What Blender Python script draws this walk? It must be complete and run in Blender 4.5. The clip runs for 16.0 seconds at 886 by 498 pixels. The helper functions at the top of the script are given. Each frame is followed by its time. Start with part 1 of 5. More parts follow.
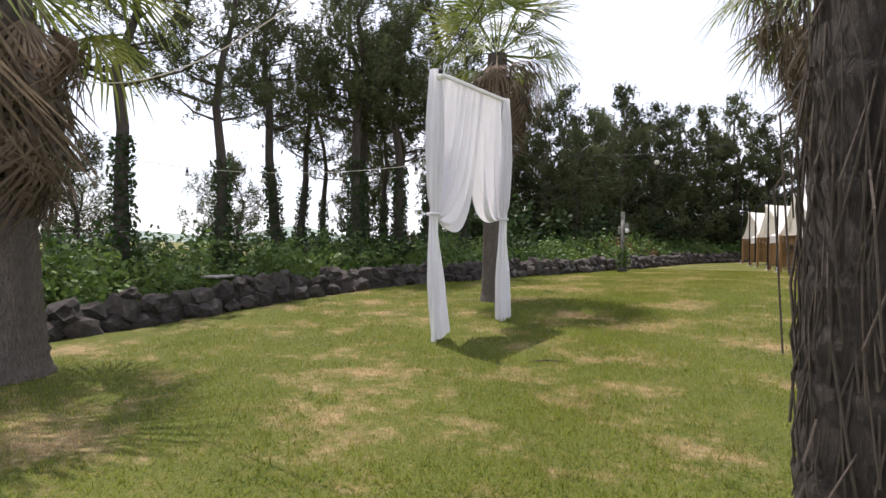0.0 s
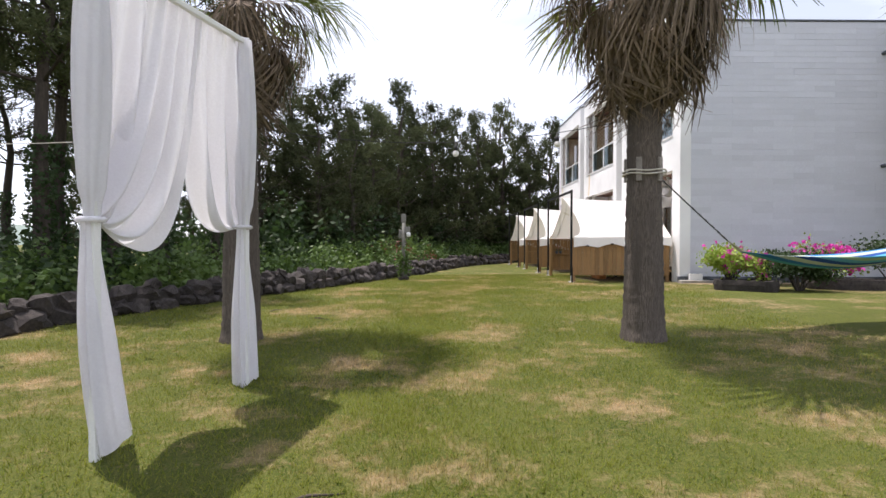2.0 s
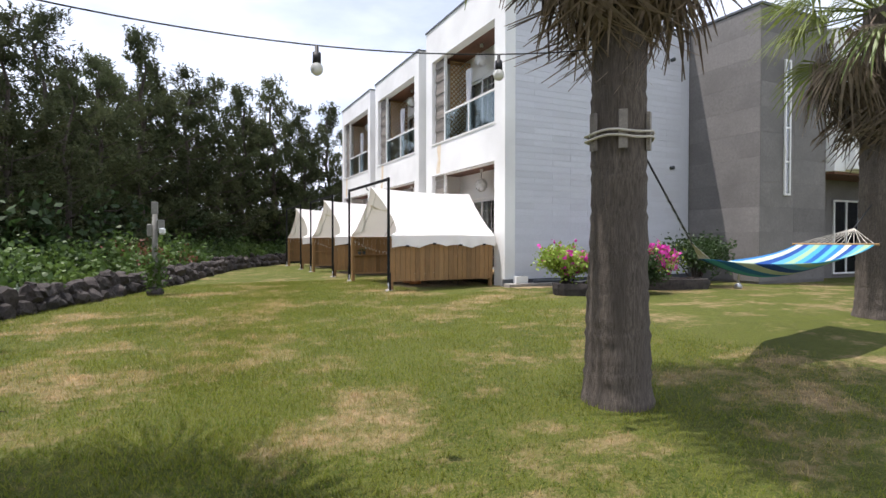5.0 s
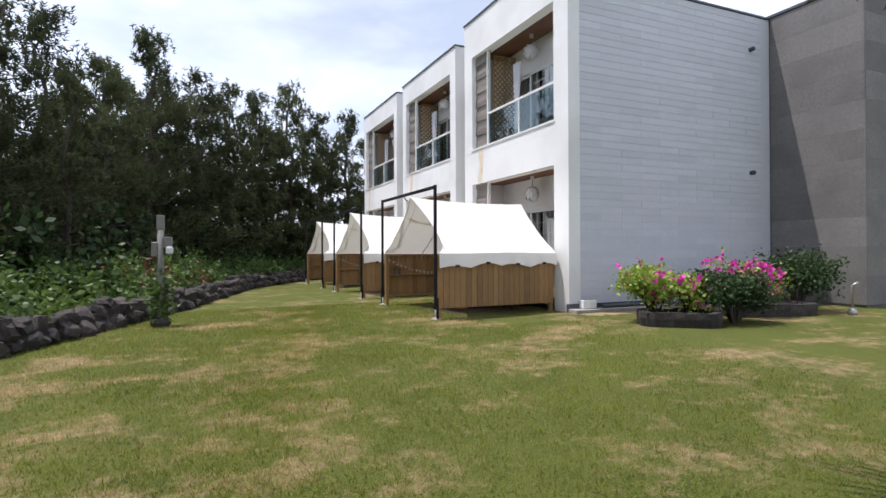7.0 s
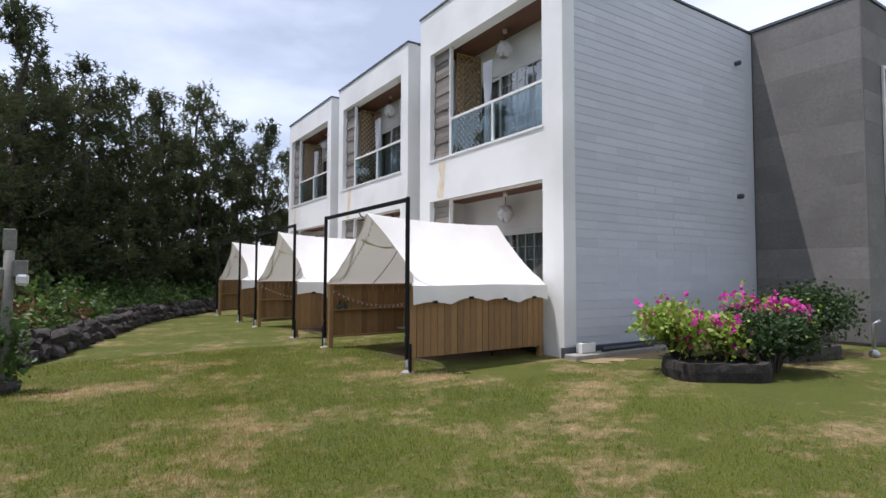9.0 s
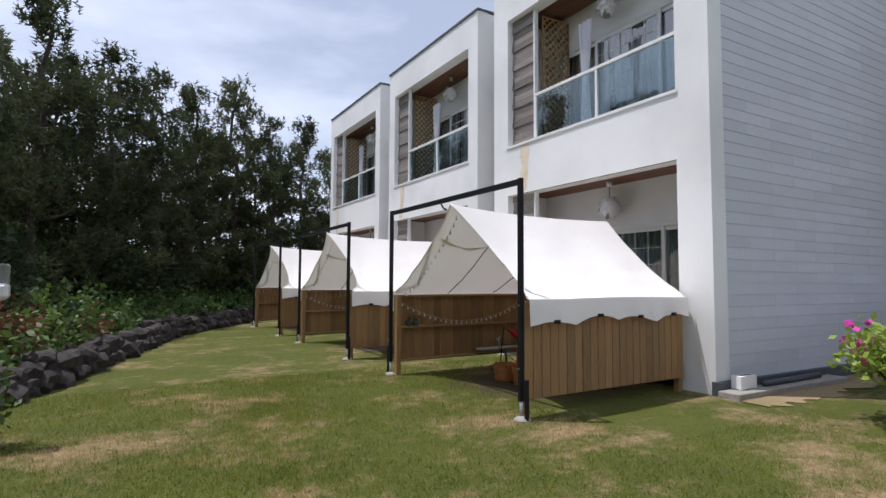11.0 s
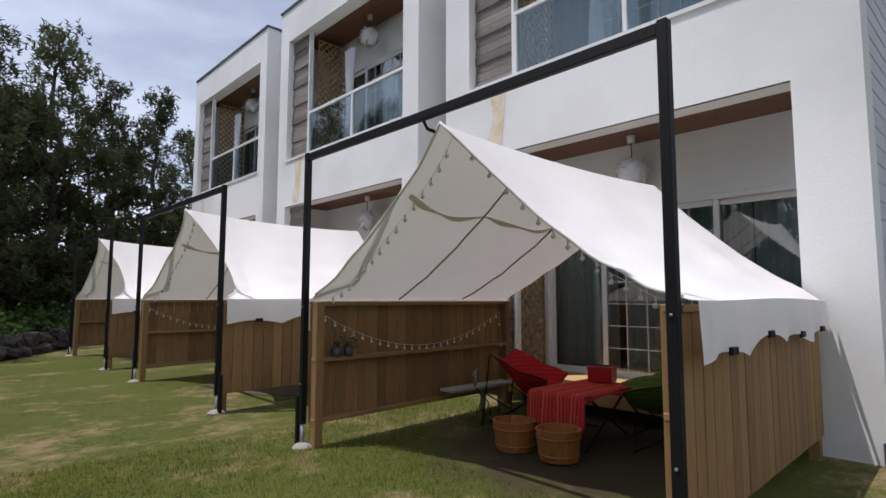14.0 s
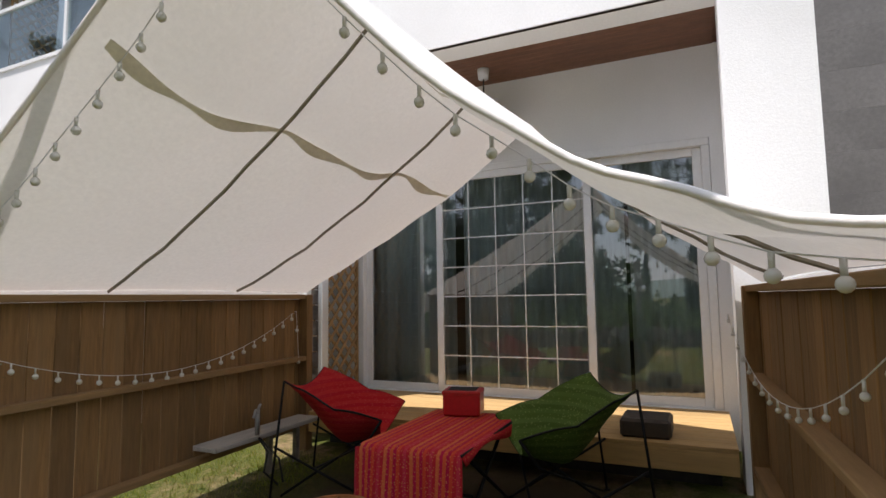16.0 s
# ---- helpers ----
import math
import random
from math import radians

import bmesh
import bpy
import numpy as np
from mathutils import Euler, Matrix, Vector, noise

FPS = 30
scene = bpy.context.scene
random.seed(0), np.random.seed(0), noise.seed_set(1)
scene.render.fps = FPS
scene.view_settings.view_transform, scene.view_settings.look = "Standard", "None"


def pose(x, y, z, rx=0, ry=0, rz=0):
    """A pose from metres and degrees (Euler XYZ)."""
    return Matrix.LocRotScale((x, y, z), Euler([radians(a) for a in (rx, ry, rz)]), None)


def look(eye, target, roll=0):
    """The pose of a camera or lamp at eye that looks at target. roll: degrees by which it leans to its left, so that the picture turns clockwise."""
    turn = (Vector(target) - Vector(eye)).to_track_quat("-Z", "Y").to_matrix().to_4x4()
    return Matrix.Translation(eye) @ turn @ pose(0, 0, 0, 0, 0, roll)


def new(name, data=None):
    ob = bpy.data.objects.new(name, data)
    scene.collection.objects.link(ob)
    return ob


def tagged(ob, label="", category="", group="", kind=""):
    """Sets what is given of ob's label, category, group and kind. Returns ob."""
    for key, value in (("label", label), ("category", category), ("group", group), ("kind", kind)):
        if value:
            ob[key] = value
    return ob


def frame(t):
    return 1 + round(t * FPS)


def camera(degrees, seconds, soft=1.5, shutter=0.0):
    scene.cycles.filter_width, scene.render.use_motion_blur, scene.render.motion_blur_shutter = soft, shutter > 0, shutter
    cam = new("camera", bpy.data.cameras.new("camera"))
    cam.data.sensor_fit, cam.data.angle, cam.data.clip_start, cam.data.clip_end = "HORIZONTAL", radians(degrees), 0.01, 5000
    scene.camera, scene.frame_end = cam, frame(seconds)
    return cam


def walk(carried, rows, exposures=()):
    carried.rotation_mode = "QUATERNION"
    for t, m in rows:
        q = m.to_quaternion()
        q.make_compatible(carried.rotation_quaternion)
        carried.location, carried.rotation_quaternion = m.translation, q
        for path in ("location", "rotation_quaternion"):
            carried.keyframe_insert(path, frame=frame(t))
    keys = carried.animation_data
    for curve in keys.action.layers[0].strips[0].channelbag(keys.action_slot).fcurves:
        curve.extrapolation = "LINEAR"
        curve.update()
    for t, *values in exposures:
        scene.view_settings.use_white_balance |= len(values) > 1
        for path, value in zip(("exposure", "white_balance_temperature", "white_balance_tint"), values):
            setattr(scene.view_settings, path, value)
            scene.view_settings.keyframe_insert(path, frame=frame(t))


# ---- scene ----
cam = camera(77.5, 16.0)
PATH = [
    (0, (0.382, -0.214, 1.382), (-0.384, 1.634, 1.359), 0.66),
    (0.5, (0.066, 0.581, 1.444), (-0.562, 2.480, 1.430), 0.32),
    (1, (-0.108, 1.401, 1.539), (-0.541, 3.353, 1.523), 0.19),
    (1.5, (-0.126, 1.985, 1.592), (-0.346, 3.973, 1.581), 0.06),
    (2, (-0.108, 2.664, 1.602), (-0.096, 4.664, 1.583), 0.17),
    (2.5, (-0.225, 3.261, 1.619), (0.007, 5.248, 1.602), 0.34),
    (3, (-0.315, 3.868, 1.619), (0.151, 5.813, 1.604), 0.39),
    (5.5, (-0.749, 7.118, 1.746), (0.108, 8.925, 1.713), 0.03),
    (6, (-0.694, 7.605, 1.804), (0.116, 9.434, 1.773), -0.57),
    (6.5, (-0.693, 8.309, 1.822), (0.103, 10.144, 1.805), -0.44),
    (7, (-0.682, 9.017, 1.845), (0.134, 10.844, 1.857), -0.23),
    (7.5, (-0.653, 9.774, 1.866), (0.262, 11.552, 1.919), 0.20),
    (8, (-0.551, 10.522, 1.882), (0.491, 12.227, 1.960), 0.38),
    (8.5, (-0.502, 11.235, 1.956), (0.603, 12.899, 2.044), 0.36),
    (9, (-0.472, 11.966, 1.989), (0.617, 13.640, 2.086), 0.19),
    (9.5, (-0.419, 12.608, 2.009), (0.631, 14.307, 2.111), 0.04),
    (10, (-0.300, 13.293, 2.035), (0.716, 15.013, 2.137), 0.10),
    (12.5, (0.269, 16.713, 1.928), (1.273, 18.435, 2.092), 0.15),
    (13, (0.571, 17.427, 1.884), (1.656, 19.098, 2.058), 0.11),
    (13.5, (0.904, 18.117, 1.872), (2.111, 19.702, 2.051), 0.17),
    (14, (1.257, 18.702, 1.827), (2.619, 20.156, 2.008), 0.11),
    (14.5, (1.621, 19.273, 1.806), (3.138, 20.564, 1.979), 0.17),
    (15, (2.019, 19.641, 1.736), (3.657, 20.774, 1.914), 0.11),
    (15.5, (2.452, 20.060, 1.718), (4.195, 21.021, 1.913), -0.68),
    (16, (3.013, 20.413, 1.751), (4.823, 21.246, 1.928), -0.89),
]
walk(cam, [(t, look(eye, target, roll)) for t, eye, target, roll in PATH],
     exposures=[(0.0, 0.26, 6550, 19), (3.0, 0.26, 6400, 19), (5.5, 0.18, 6250, 17), (9.0, -0.22, 6050, 17), (13.5, -0.5, 6050, 18), (14.5, -0.56, 6100, 18), (15.0, -0.50, 6150, 18), (15.5, -0.20, 6250, 18), (16.0, 0.08, 6350, 17)])

# ---- light ----
SUN = Vector((-0.30, 0.205, 1.0)).normalized()
sun = new("sun", bpy.data.lights.new("sun", "SUN"))
sun.data.energy, sun.data.angle, sun.data.color = 5.0, radians(0.6), (1.0, 0.955, 0.88)
sun.matrix_world = look(SUN * 60, (0, 0, 0))
world = bpy.data.worlds.new("sky")
scene.world = world
world.use_nodes = True
wn, wl = world.node_tree.nodes, world.node_tree.links
sky = wn.new("ShaderNodeTexSky")
sky.sky_type, sky.sun_disc = "NISHITA", False
sky.sun_elevation, sky.sun_rotation = math.asin(SUN.z), math.atan2(SUN.x, SUN.y)
sky.air_density, sky.dust_density, sky.ozone_density = 1.2, 0.5, 2.0
# thin high cloud, thicker in soft streaks
tc = wn.new("ShaderNodeTexCoord")
mp = wn.new("ShaderNodeMapping")
mp.inputs["Scale"].default_value = (1.2, 1.0, 3.2)
mp.inputs["Location"].default_value = (0.35, 0.1, 0.2)
cn = wn.new("ShaderNodeTexNoise")
cn.inputs["Scale"].default_value, cn.inputs["Detail"].default_value = 1.5, 7
cr = wn.new("ShaderNodeMapRange")
cr.inputs[1].default_value, cr.inputs[2].default_value = 0.40, 0.70
cr.inputs[3].default_value, cr.inputs[4].default_value = 0.36, 0.95
cm = wn.new("ShaderNodeMix")
cm.data_type = "RGBA"
cm.inputs[7].default_value = (15.4, 16.4, 17.8, 1)
wl.new(tc.outputs["Generated"], mp.inputs[0])
wl.new(mp.outputs[0], cn.inputs["Vector"])
wl.new(cn.outputs[0], cr.inputs[0])
wl.new(cr.outputs[0], cm.inputs[0])
wl.new(sky.outputs[0], cm.inputs[6])
wl.new(cm.outputs[2], wn["Background"].inputs[0])
wn["Background"].inputs[1].default_value = 0.094


# ---- materials ----
def mat(name, col, rough=0.8, var=0.25, scale=12.0, big=0.8, bump=0.15, metal=0.0, stretch=(1, 1, 1), col2=None,
        rand=0.0, sheen=0.0, lucent=0.0, spec=0.5, bigvar=None):
    """A surface with grain and broad stains in object space; rand: difference from piece to piece; lucent: share of light let through."""
    m = bpy.data.materials.new(name)
    m.use_nodes = True
    n, l = m.node_tree.nodes, m.node_tree.links
    b = n["Principled BSDF"]
    b.inputs["Roughness"].default_value, b.inputs["Metallic"].default_value = rough, metal
    b.inputs["Specular IOR Level"].default_value = spec
    co = n.new("ShaderNodeTexCoord")
    ma = n.new("ShaderNodeMapping")
    ma.inputs["Scale"].default_value = stretch
    l.new(co.outputs["Object"], ma.inputs[0])
    oi = n.new("ShaderNodeObjectInfo")
    sh = n.new("ShaderNodeVectorMath")
    sh.operation = "MULTIPLY_ADD"
    cx = n.new("ShaderNodeCombineXYZ")
    for k in range(3):
        l.new(oi.outputs["Random"], cx.inputs[k])
    sh.inputs[1].default_value = (37, 53, 71) if rand else (0, 0, 0)
    l.new(cx.outputs[0], sh.inputs[0])
    l.new(ma.outputs[0], sh.inputs[2])
    fine = n.new("ShaderNodeTexNoise")
    fine.inputs["Scale"].default_value, fine.inputs["Detail"].default_value, fine.inputs["Roughness"].default_value = scale, 6, 0.65
    broad = n.new("ShaderNodeTexNoise")
    broad.inputs["Scale"].default_value, broad.inputs["Detail"].default_value = big, 4
    l.new(sh.outputs[0], fine.inputs["Vector"])
    l.new(sh.outputs[0], broad.inputs["Vector"])
    dark = [c * (1 - var) for c in col]
    light = [min(1, c * (1 + var * 0.7)) for c in col]
    ramp = n.new("ShaderNodeMix")
    ramp.data_type = "RGBA"
    ramp.inputs[6].default_value, ramp.inputs[7].default_value = (*dark, 1), (*light, 1)
    r1 = n.new("ShaderNodeMapRange")
    r1.inputs[1].default_value, r1.inputs[2].default_value = 0.3, 0.7
    l.new(fine.outputs[0], r1.inputs[0])
    l.new(r1.outputs[0], ramp.inputs[0])
    other = col2 or [c * (1 - (var if bigvar is None else bigvar)) for c in col]
    mx = n.new("ShaderNodeMix")
    mx.data_type = "RGBA"
    r2 = n.new("ShaderNodeMapRange")
    r2.inputs[1].default_value, r2.inputs[2].default_value, r2.inputs[4].default_value = 0.42, 0.72, 0.8
    l.new(broad.outputs[0], r2.inputs[0])
    l.new(r2.outputs[0], mx.inputs[0])
    l.new(ramp.outputs[2], mx.inputs[6])
    mx.inputs[7].default_value = (*other, 1)
    out = mx.outputs[2]
    if rand:
        hs = n.new("ShaderNodeHueSaturation")
        rv = n.new("ShaderNodeMapRange")
        rv.inputs[3].default_value, rv.inputs[4].default_value = 1 - rand, 1 + rand
        l.new(oi.outputs["Random"], rv.inputs[0])
        l.new(rv.outputs[0], hs.inputs["Value"])
        l.new(out, hs.inputs["Color"])
        out = hs.outputs[0]
    l.new(out, b.inputs["Base Color"])
    if bump:
        bp = n.new("ShaderNodeBump")
        bp.inputs["Strength"].default_value, bp.inputs["Distance"].default_value = bump, 0.02
        l.new(fine.outputs[0], bp.inputs["Height"])
        l.new(bp.outputs[0], b.inputs["Normal"])
    if sheen:
        b.inputs["Sheen Weight"].default_value = sheen
    if lucent:
        tr = n.new("ShaderNodeBsdfTranslucent")
        l.new(out, tr.inputs[0])
        ms = n.new("ShaderNodeMixShader")
        ms.inputs[0].default_value = lucent
        l.new(b.outputs[0], ms.inputs[1])
        l.new(tr.outputs[0], ms.inputs[2])
        l.new(ms.outputs[0], n["Material Output"].inputs[0])
    return m


def lawn_mat(name, lift, blade=False):
    """Turf: greens at two scales, with straw patches that have worn edges."""
    m = bpy.data.materials.new(name)
    m.use_nodes = True
    n, l = m.node_tree.nodes, m.node_tree.links
    b = n["Principled BSDF"]
    b.inputs["Roughness"].default_value, b.inputs["Specular IOR Level"].default_value = 0.85, 0.2
    co = n.new("ShaderNodeTexCoord")

    def noise_at(scale, detail, lo, hi, stretch=(1, 1, 1), rough=0.6):
        ma = n.new("ShaderNodeMapping")
        ma.inputs["Scale"].default_value = stretch
        l.new(co.outputs["Object"], ma.inputs[0])
        t = n.new("ShaderNodeTexNoise")
        t.inputs["Scale"].default_value, t.inputs["Detail"].default_value, t.inputs["Roughness"].default_value = scale, detail, rough
        r = n.new("ShaderNodeMapRange")
        r.inputs[1].default_value, r.inputs[2].default_value = lo, hi
        l.new(ma.outputs[0], t.inputs["Vector"])
        l.new(t.outputs[0], r.inputs[0])
        return r.outputs[0]

    def mixed(f, a, c):
        x = n.new("ShaderNodeMix")
        x.data_type = "RGBA"
        l.new(f, x.inputs[0])
        for k, v in ((6, a), (7, c)):
            if isinstance(v, tuple):
                x.inputs[k].default_value = (*[q * lift for q in v], 1)
            else:
                l.new(v, x.inputs[k])
        return x.outputs[2]
    green = mixed(noise_at(0.9, 4, 0.35, 0.68), (0.066, 0.104, 0.010), (0.140, 0.178, 0.022))
    green = mixed(noise_at(38, 5, 0.44, 0.62), green, (0.215, 0.21, 0.052))
    green = mixed(noise_at(5.5, 5, 0.40, 0.70), green, (0.165, 0.180, 0.030))
    if not blade:
        green = mixed(noise_at(110, 3, 0.48, 0.68), green, (0.040, 0.058, 0.010))
    straw = mixed(noise_at(14, 5, 0.3, 0.7), (0.30, 0.205, 0.098), (0.54, 0.40, 0.22))
    patch = noise_at(0.62, 9, 0.505, 0.63, (1.0, 1.2, 1.0), 0.80)
    out = mixed(patch, green, straw)
    # trodden earth under the first shelter
    far = n.new("ShaderNodeVectorMath")
    far.operation = "DISTANCE"
    far.inputs[1].default_value = (6.0, 21.75, 0.45)
    l.new(co.outputs["Object"], far.inputs[0])
    wob = n.new("ShaderNodeMath")
    wob.operation = "MULTIPLY_ADD"
    wob.inputs[1].default_value = 0.9
    l.new(noise_at(2.4, 6, 0.2, 0.8, (1, 1, 1), 0.7), wob.inputs[0])
    l.new(far.outputs["Value"], wob.inputs[2])
    rim = n.new("ShaderNodeMapRange")
    rim.inputs[1].default_value, rim.inputs[2].default_value, rim.inputs[3].default_value, rim.inputs[4].default_value = 1.5, 2.2, 0.92, 0.0
    l.new(wob.outputs[0], rim.inputs[0])
    out = mixed(rim.outputs[0], out, (0.085, 0.060, 0.038))
    l.new(out, b.inputs["Base Color"])
    bp = n.new("ShaderNodeBump")
    bp.inputs["Strength"].default_value, bp.inputs["Distance"].default_value = 0.8, 0.04
    l.new(noise_at(60, 5, 0, 1), bp.inputs["Height"])
    if blade:
        tr, ms = n.new("ShaderNodeBsdfTranslucent"), n.new("ShaderNodeMixShader")
        l.new(out, tr.inputs[0])
        l.new(b.outputs[0], ms.inputs[1])
        l.new(tr.outputs[0], ms.inputs[2])
        l.new(ms.outputs[0], n["Material Output"].inputs[0])
    else:
        l.new(bp.outputs[0], b.inputs["Normal"])
    return m


def striped_mat(name, cols, period, axis, rough=0.9, fleck=None, bands=None):
    """Woven stripes along one axis, with flecks."""
    m = bpy.data.materials.new(name)
    m.use_nodes = True
    n, l = m.node_tree.nodes, m.node_tree.links
    b = n["Principled BSDF"]
    b.inputs["Roughness"].default_value = rough
    b.inputs["Specular IOR Level"].default_value = 0.2
    co = n.new("ShaderNodeTexCoord")
    sp = n.new("ShaderNodeSeparateXYZ")
    l.new(co.outputs["Object"], sp.inputs[0])
    w = n.new("ShaderNodeMath")
    w.operation = "MULTIPLY"
    w.inputs[1].default_value = 1 / period
    l.new(sp.outputs[axis], w.inputs[0])
    fr = n.new("ShaderNodeMath")
    fr.operation = "FRACT"
    l.new(w.outputs[0], fr.inputs[0])
    ramp = n.new("ShaderNodeValToRGB")
    ramp.color_ramp.interpolation = "CONSTANT"
    el = ramp.color_ramp.elements
    while len(el) < len(cols):
        el.new(0.5)
    for k, c in enumerate(cols):
        el[k].position = k / len(cols)
        el[k].color = (*c, 1)
    l.new(fr.outputs[0], ramp.inputs[0])
    out = ramp.outputs[0]
    if fleck:
        v = n.new("ShaderNodeTexVoronoi")
        v.inputs["Scale"].default_value = fleck[1]
        l.new(co.outputs["Object"], v.inputs["Vector"])
        r = n.new("ShaderNodeMapRange")
        r.inputs[1].default_value, r.inputs[2].default_value, r.inputs[3].default_value, r.inputs[4].default_value = 0.25, 0.3, 0.4, 0
        l.new(v.outputs[0], r.inputs[0])
        x = n.new("ShaderNodeMix")
        x.data_type = "RGBA"
        x.inputs[7].default_value = (*fleck[0], 1)
        l.new(r.outputs[0], x.inputs[0])
        l.new(out, x.inputs[6])
        out = x.outputs[2]
    l.new(out, b.inputs["Base Color"])
    nz = n.new("ShaderNodeTexNoise")
    nz.inputs["Scale"].default_value = 60
    bp = n.new("ShaderNodeBump")
    bp.inputs["Strength"].default_value, bp.inputs["Distance"].default_value = 0.3, 0.01
    l.new(nz.outputs[0], bp.inputs["Height"])
    l.new(bp.outputs[0], b.inputs["Normal"])
    return m


def glass_mat(name, tint, ref=0.12, gain=1.2):
    m = bpy.data.materials.new(name)
    m.use_nodes = True
    n, l = m.node_tree.nodes, m.node_tree.links
    n.remove(n["Principled BSDF"])
    t = n.new("ShaderNodeBsdfTransparent")
    t.inputs[0].default_value = (*tint, 1)
    g = n.new("ShaderNodeBsdfGlossy")
    g.inputs["Roughness"].default_value = 0.01
    f = n.new("ShaderNodeFresnel")
    f.inputs[0].default_value = 1.6
    a = n.new("ShaderNodeMath")
    a.operation = "MULTIPLY_ADD"
    a.inputs[1].default_value, a.inputs[2].default_value = gain, ref
    a.use_clamp = True
    ms = n.new("ShaderNodeMixShader")
    l.new(f.outputs[0], a.inputs[0])
    l.new(a.outputs[0], ms.inputs[0])
    l.new(t.outputs[0], ms.inputs[1])
    l.new(g.outputs[0], ms.inputs[2])
    l.new(ms.outputs[0], n["Material Output"].inputs[0])
    return m


M_LAWN = lawn_mat("turf", 0.72)
M_BLADE = lawn_mat("grass_blade", 1.3, True)
M_STUCCO = mat("white_stucco", (0.84, 0.84, 0.82), 0.85, 0.05, 60, 0.55, 0.12, bigvar=0.2)
M_SIDING = mat("white_siding", (0.57, 0.585, 0.625), 0.7, 0.05, 18, 0.6, 0.25, rand=0.04, bigvar=0.08)
M_CONC = mat("grey_stone_panel", (0.19, 0.18, 0.17), 0.85, 0.18, 14, 1.0, 0.2, rand=0.16, bigvar=0.3)
M_CAP = mat("dark_metal_cap", (0.07, 0.08, 0.09), 0.5, 0.2, 8, 1, 0.05)
M_RUST = mat("ochre_stain", (0.74, 0.60, 0.40), 0.85, 0.12, 10, 2.5, 0.1, col2=(0.79, 0.77, 0.72))
M_FRAME = mat("white_window_frame", (0.78, 0.78, 0.76), 0.4, 0.05, 20, 1, 0.03)
M_GLASS = glass_mat("window_glass", (0.70, 0.77, 0.76), 0.17)
M_RAILG = glass_mat("rail_glass", (0.74, 0.82, 0.84), 0.01, 0.28)
# dark grey carries the room's lack of light
M_DARK = mat("room_wall_shade", (0.16, 0.17, 0.16), 0.9, 0.2, 3, 0.6, 0)
M_CURT = mat("grey_curtain", (0.72, 0.77, 0.77), 0.9, 0.15, 8, 1.0, 0.1, stretch=(1, 8, 0.5))
M_SHEER = mat("white_sheer", (0.84, 0.84, 0.88), 0.9, 0.05, 30, 1.2, 0.1, lucent=0.35)
M_WOODC = mat("brown_ceiling_board", (0.18, 0.080, 0.042), 0.55, 0.35, 10, 1.5, 0.1, stretch=(6, 0.8, 6))
M_LATT = mat("tan_lattice", (0.36, 0.22, 0.09), 0.8, 0.25, 20, 2, 0.1)
M_LOUV = mat("weathered_grey_wood", (0.27, 0.24, 0.21), 0.85, 0.35, 14, 2, 0.3, stretch=(5, 0.6, 7), rand=0.3)
M_BOARD = mat("pine_board", (0.285, 0.158, 0.060), 0.75, 0.3, 9, 2.2, 0.15, stretch=(6, 6, 0.5), rand=0.22, col2=(0.235, 0.145, 0.066))
M_RAILW = mat("pine_rail", (0.33, 0.20, 0.085), 0.75, 0.2, 9, 2, 0.15, stretch=(0.6, 6, 6), rand=0.1)
M_DECK = mat("yellow_deck_board", (0.58, 0.38, 0.16), 0.6, 0.2, 8, 2, 0.1, stretch=(6, 0.5, 6), rand=0.12)
M_BLACK = mat("black_painted_steel", (0.008, 0.008, 0.009), 0.6, 0.3, 30, 3, 0.08, spec=0.25)
M_STEEL = mat("galvanised_steel", (0.45, 0.46, 0.47), 0.4, 0.2, 30, 3, 0.05, metal=0.8)
M_CEM = mat("rough_cement", (0.33, 0.31, 0.275), 0.95, 0.25, 18, 4, 0.6)
M_CANVAS = mat("white_canvas", (0.92, 0.89, 0.85), 0.9, 0.05, 40, 1.0, 0.25, lucent=0.18, bigvar=0.07)
M_BAND = mat("canvas_band", (0.80, 0.76, 0.64), 0.9, 0.12, 30, 5, 0.3, lucent=0.18)
M_SEAM = mat("canvas_seam", (0.30, 0.27, 0.22), 0.9, 0.2, 30, 5, 0.2)
M_GAUZE = mat("white_gauze", (0.85, 0.84, 0.87), 0.95, 0.05, 50, 1.5, 0.25, lucent=0.38, bigvar=0.06)
M_ROCK = mat("dark_basalt", (0.048, 0.040, 0.037), 0.95, 0.55, 18, 4, 1.0, rand=0.4, col2=(0.085, 0.072, 0.062))
M_CORE = mat("packed_dark_soil", (0.05, 0.042, 0.035), 1.0, 0.4, 10, 2, 0.5)
M_SOIL = mat("bare_brown_soil", (0.085, 0.062, 0.042), 1.0, 0.35, 14, 1.5, 0.6, col2=(0.11, 0.085, 0.05))
M_STRAW = mat("dry_straw_ground", (0.33, 0.24, 0.13), 1.0, 0.35, 30, 1.5, 0.8, col2=(0.22, 0.18, 0.08))
M_BARK = mat("pine_bark", (0.085, 0.068, 0.056), 0.95, 0.45, 8, 2, 0.9, stretch=(3, 3, 0.8))
M_NEEDLE = mat("pine_needle", (0.074, 0.092, 0.042), 0.75, 0.5, 1.6, 0.5, 0, rand=0.3, col2=(0.120, 0.130, 0.060), lucent=0.38, spec=0.15)
M_LEAF = mat("shrub_leaf", (0.080, 0.142, 0.030), 0.55, 0.45, 2.2, 0.45, 0, col2=(0.16, 0.24, 0.052), lucent=0.36)
M_LEAFD = mat("dark_shrub_leaf", (0.042, 0.080, 0.022), 0.6, 0.4, 2.2, 0.5, 0, lucent=0.35)
M_LEAFR = mat("red_shrub_leaf", (0.20, 0.075, 0.04), 0.6, 0.4, 2.2, 0.5, 0, lucent=0.25)
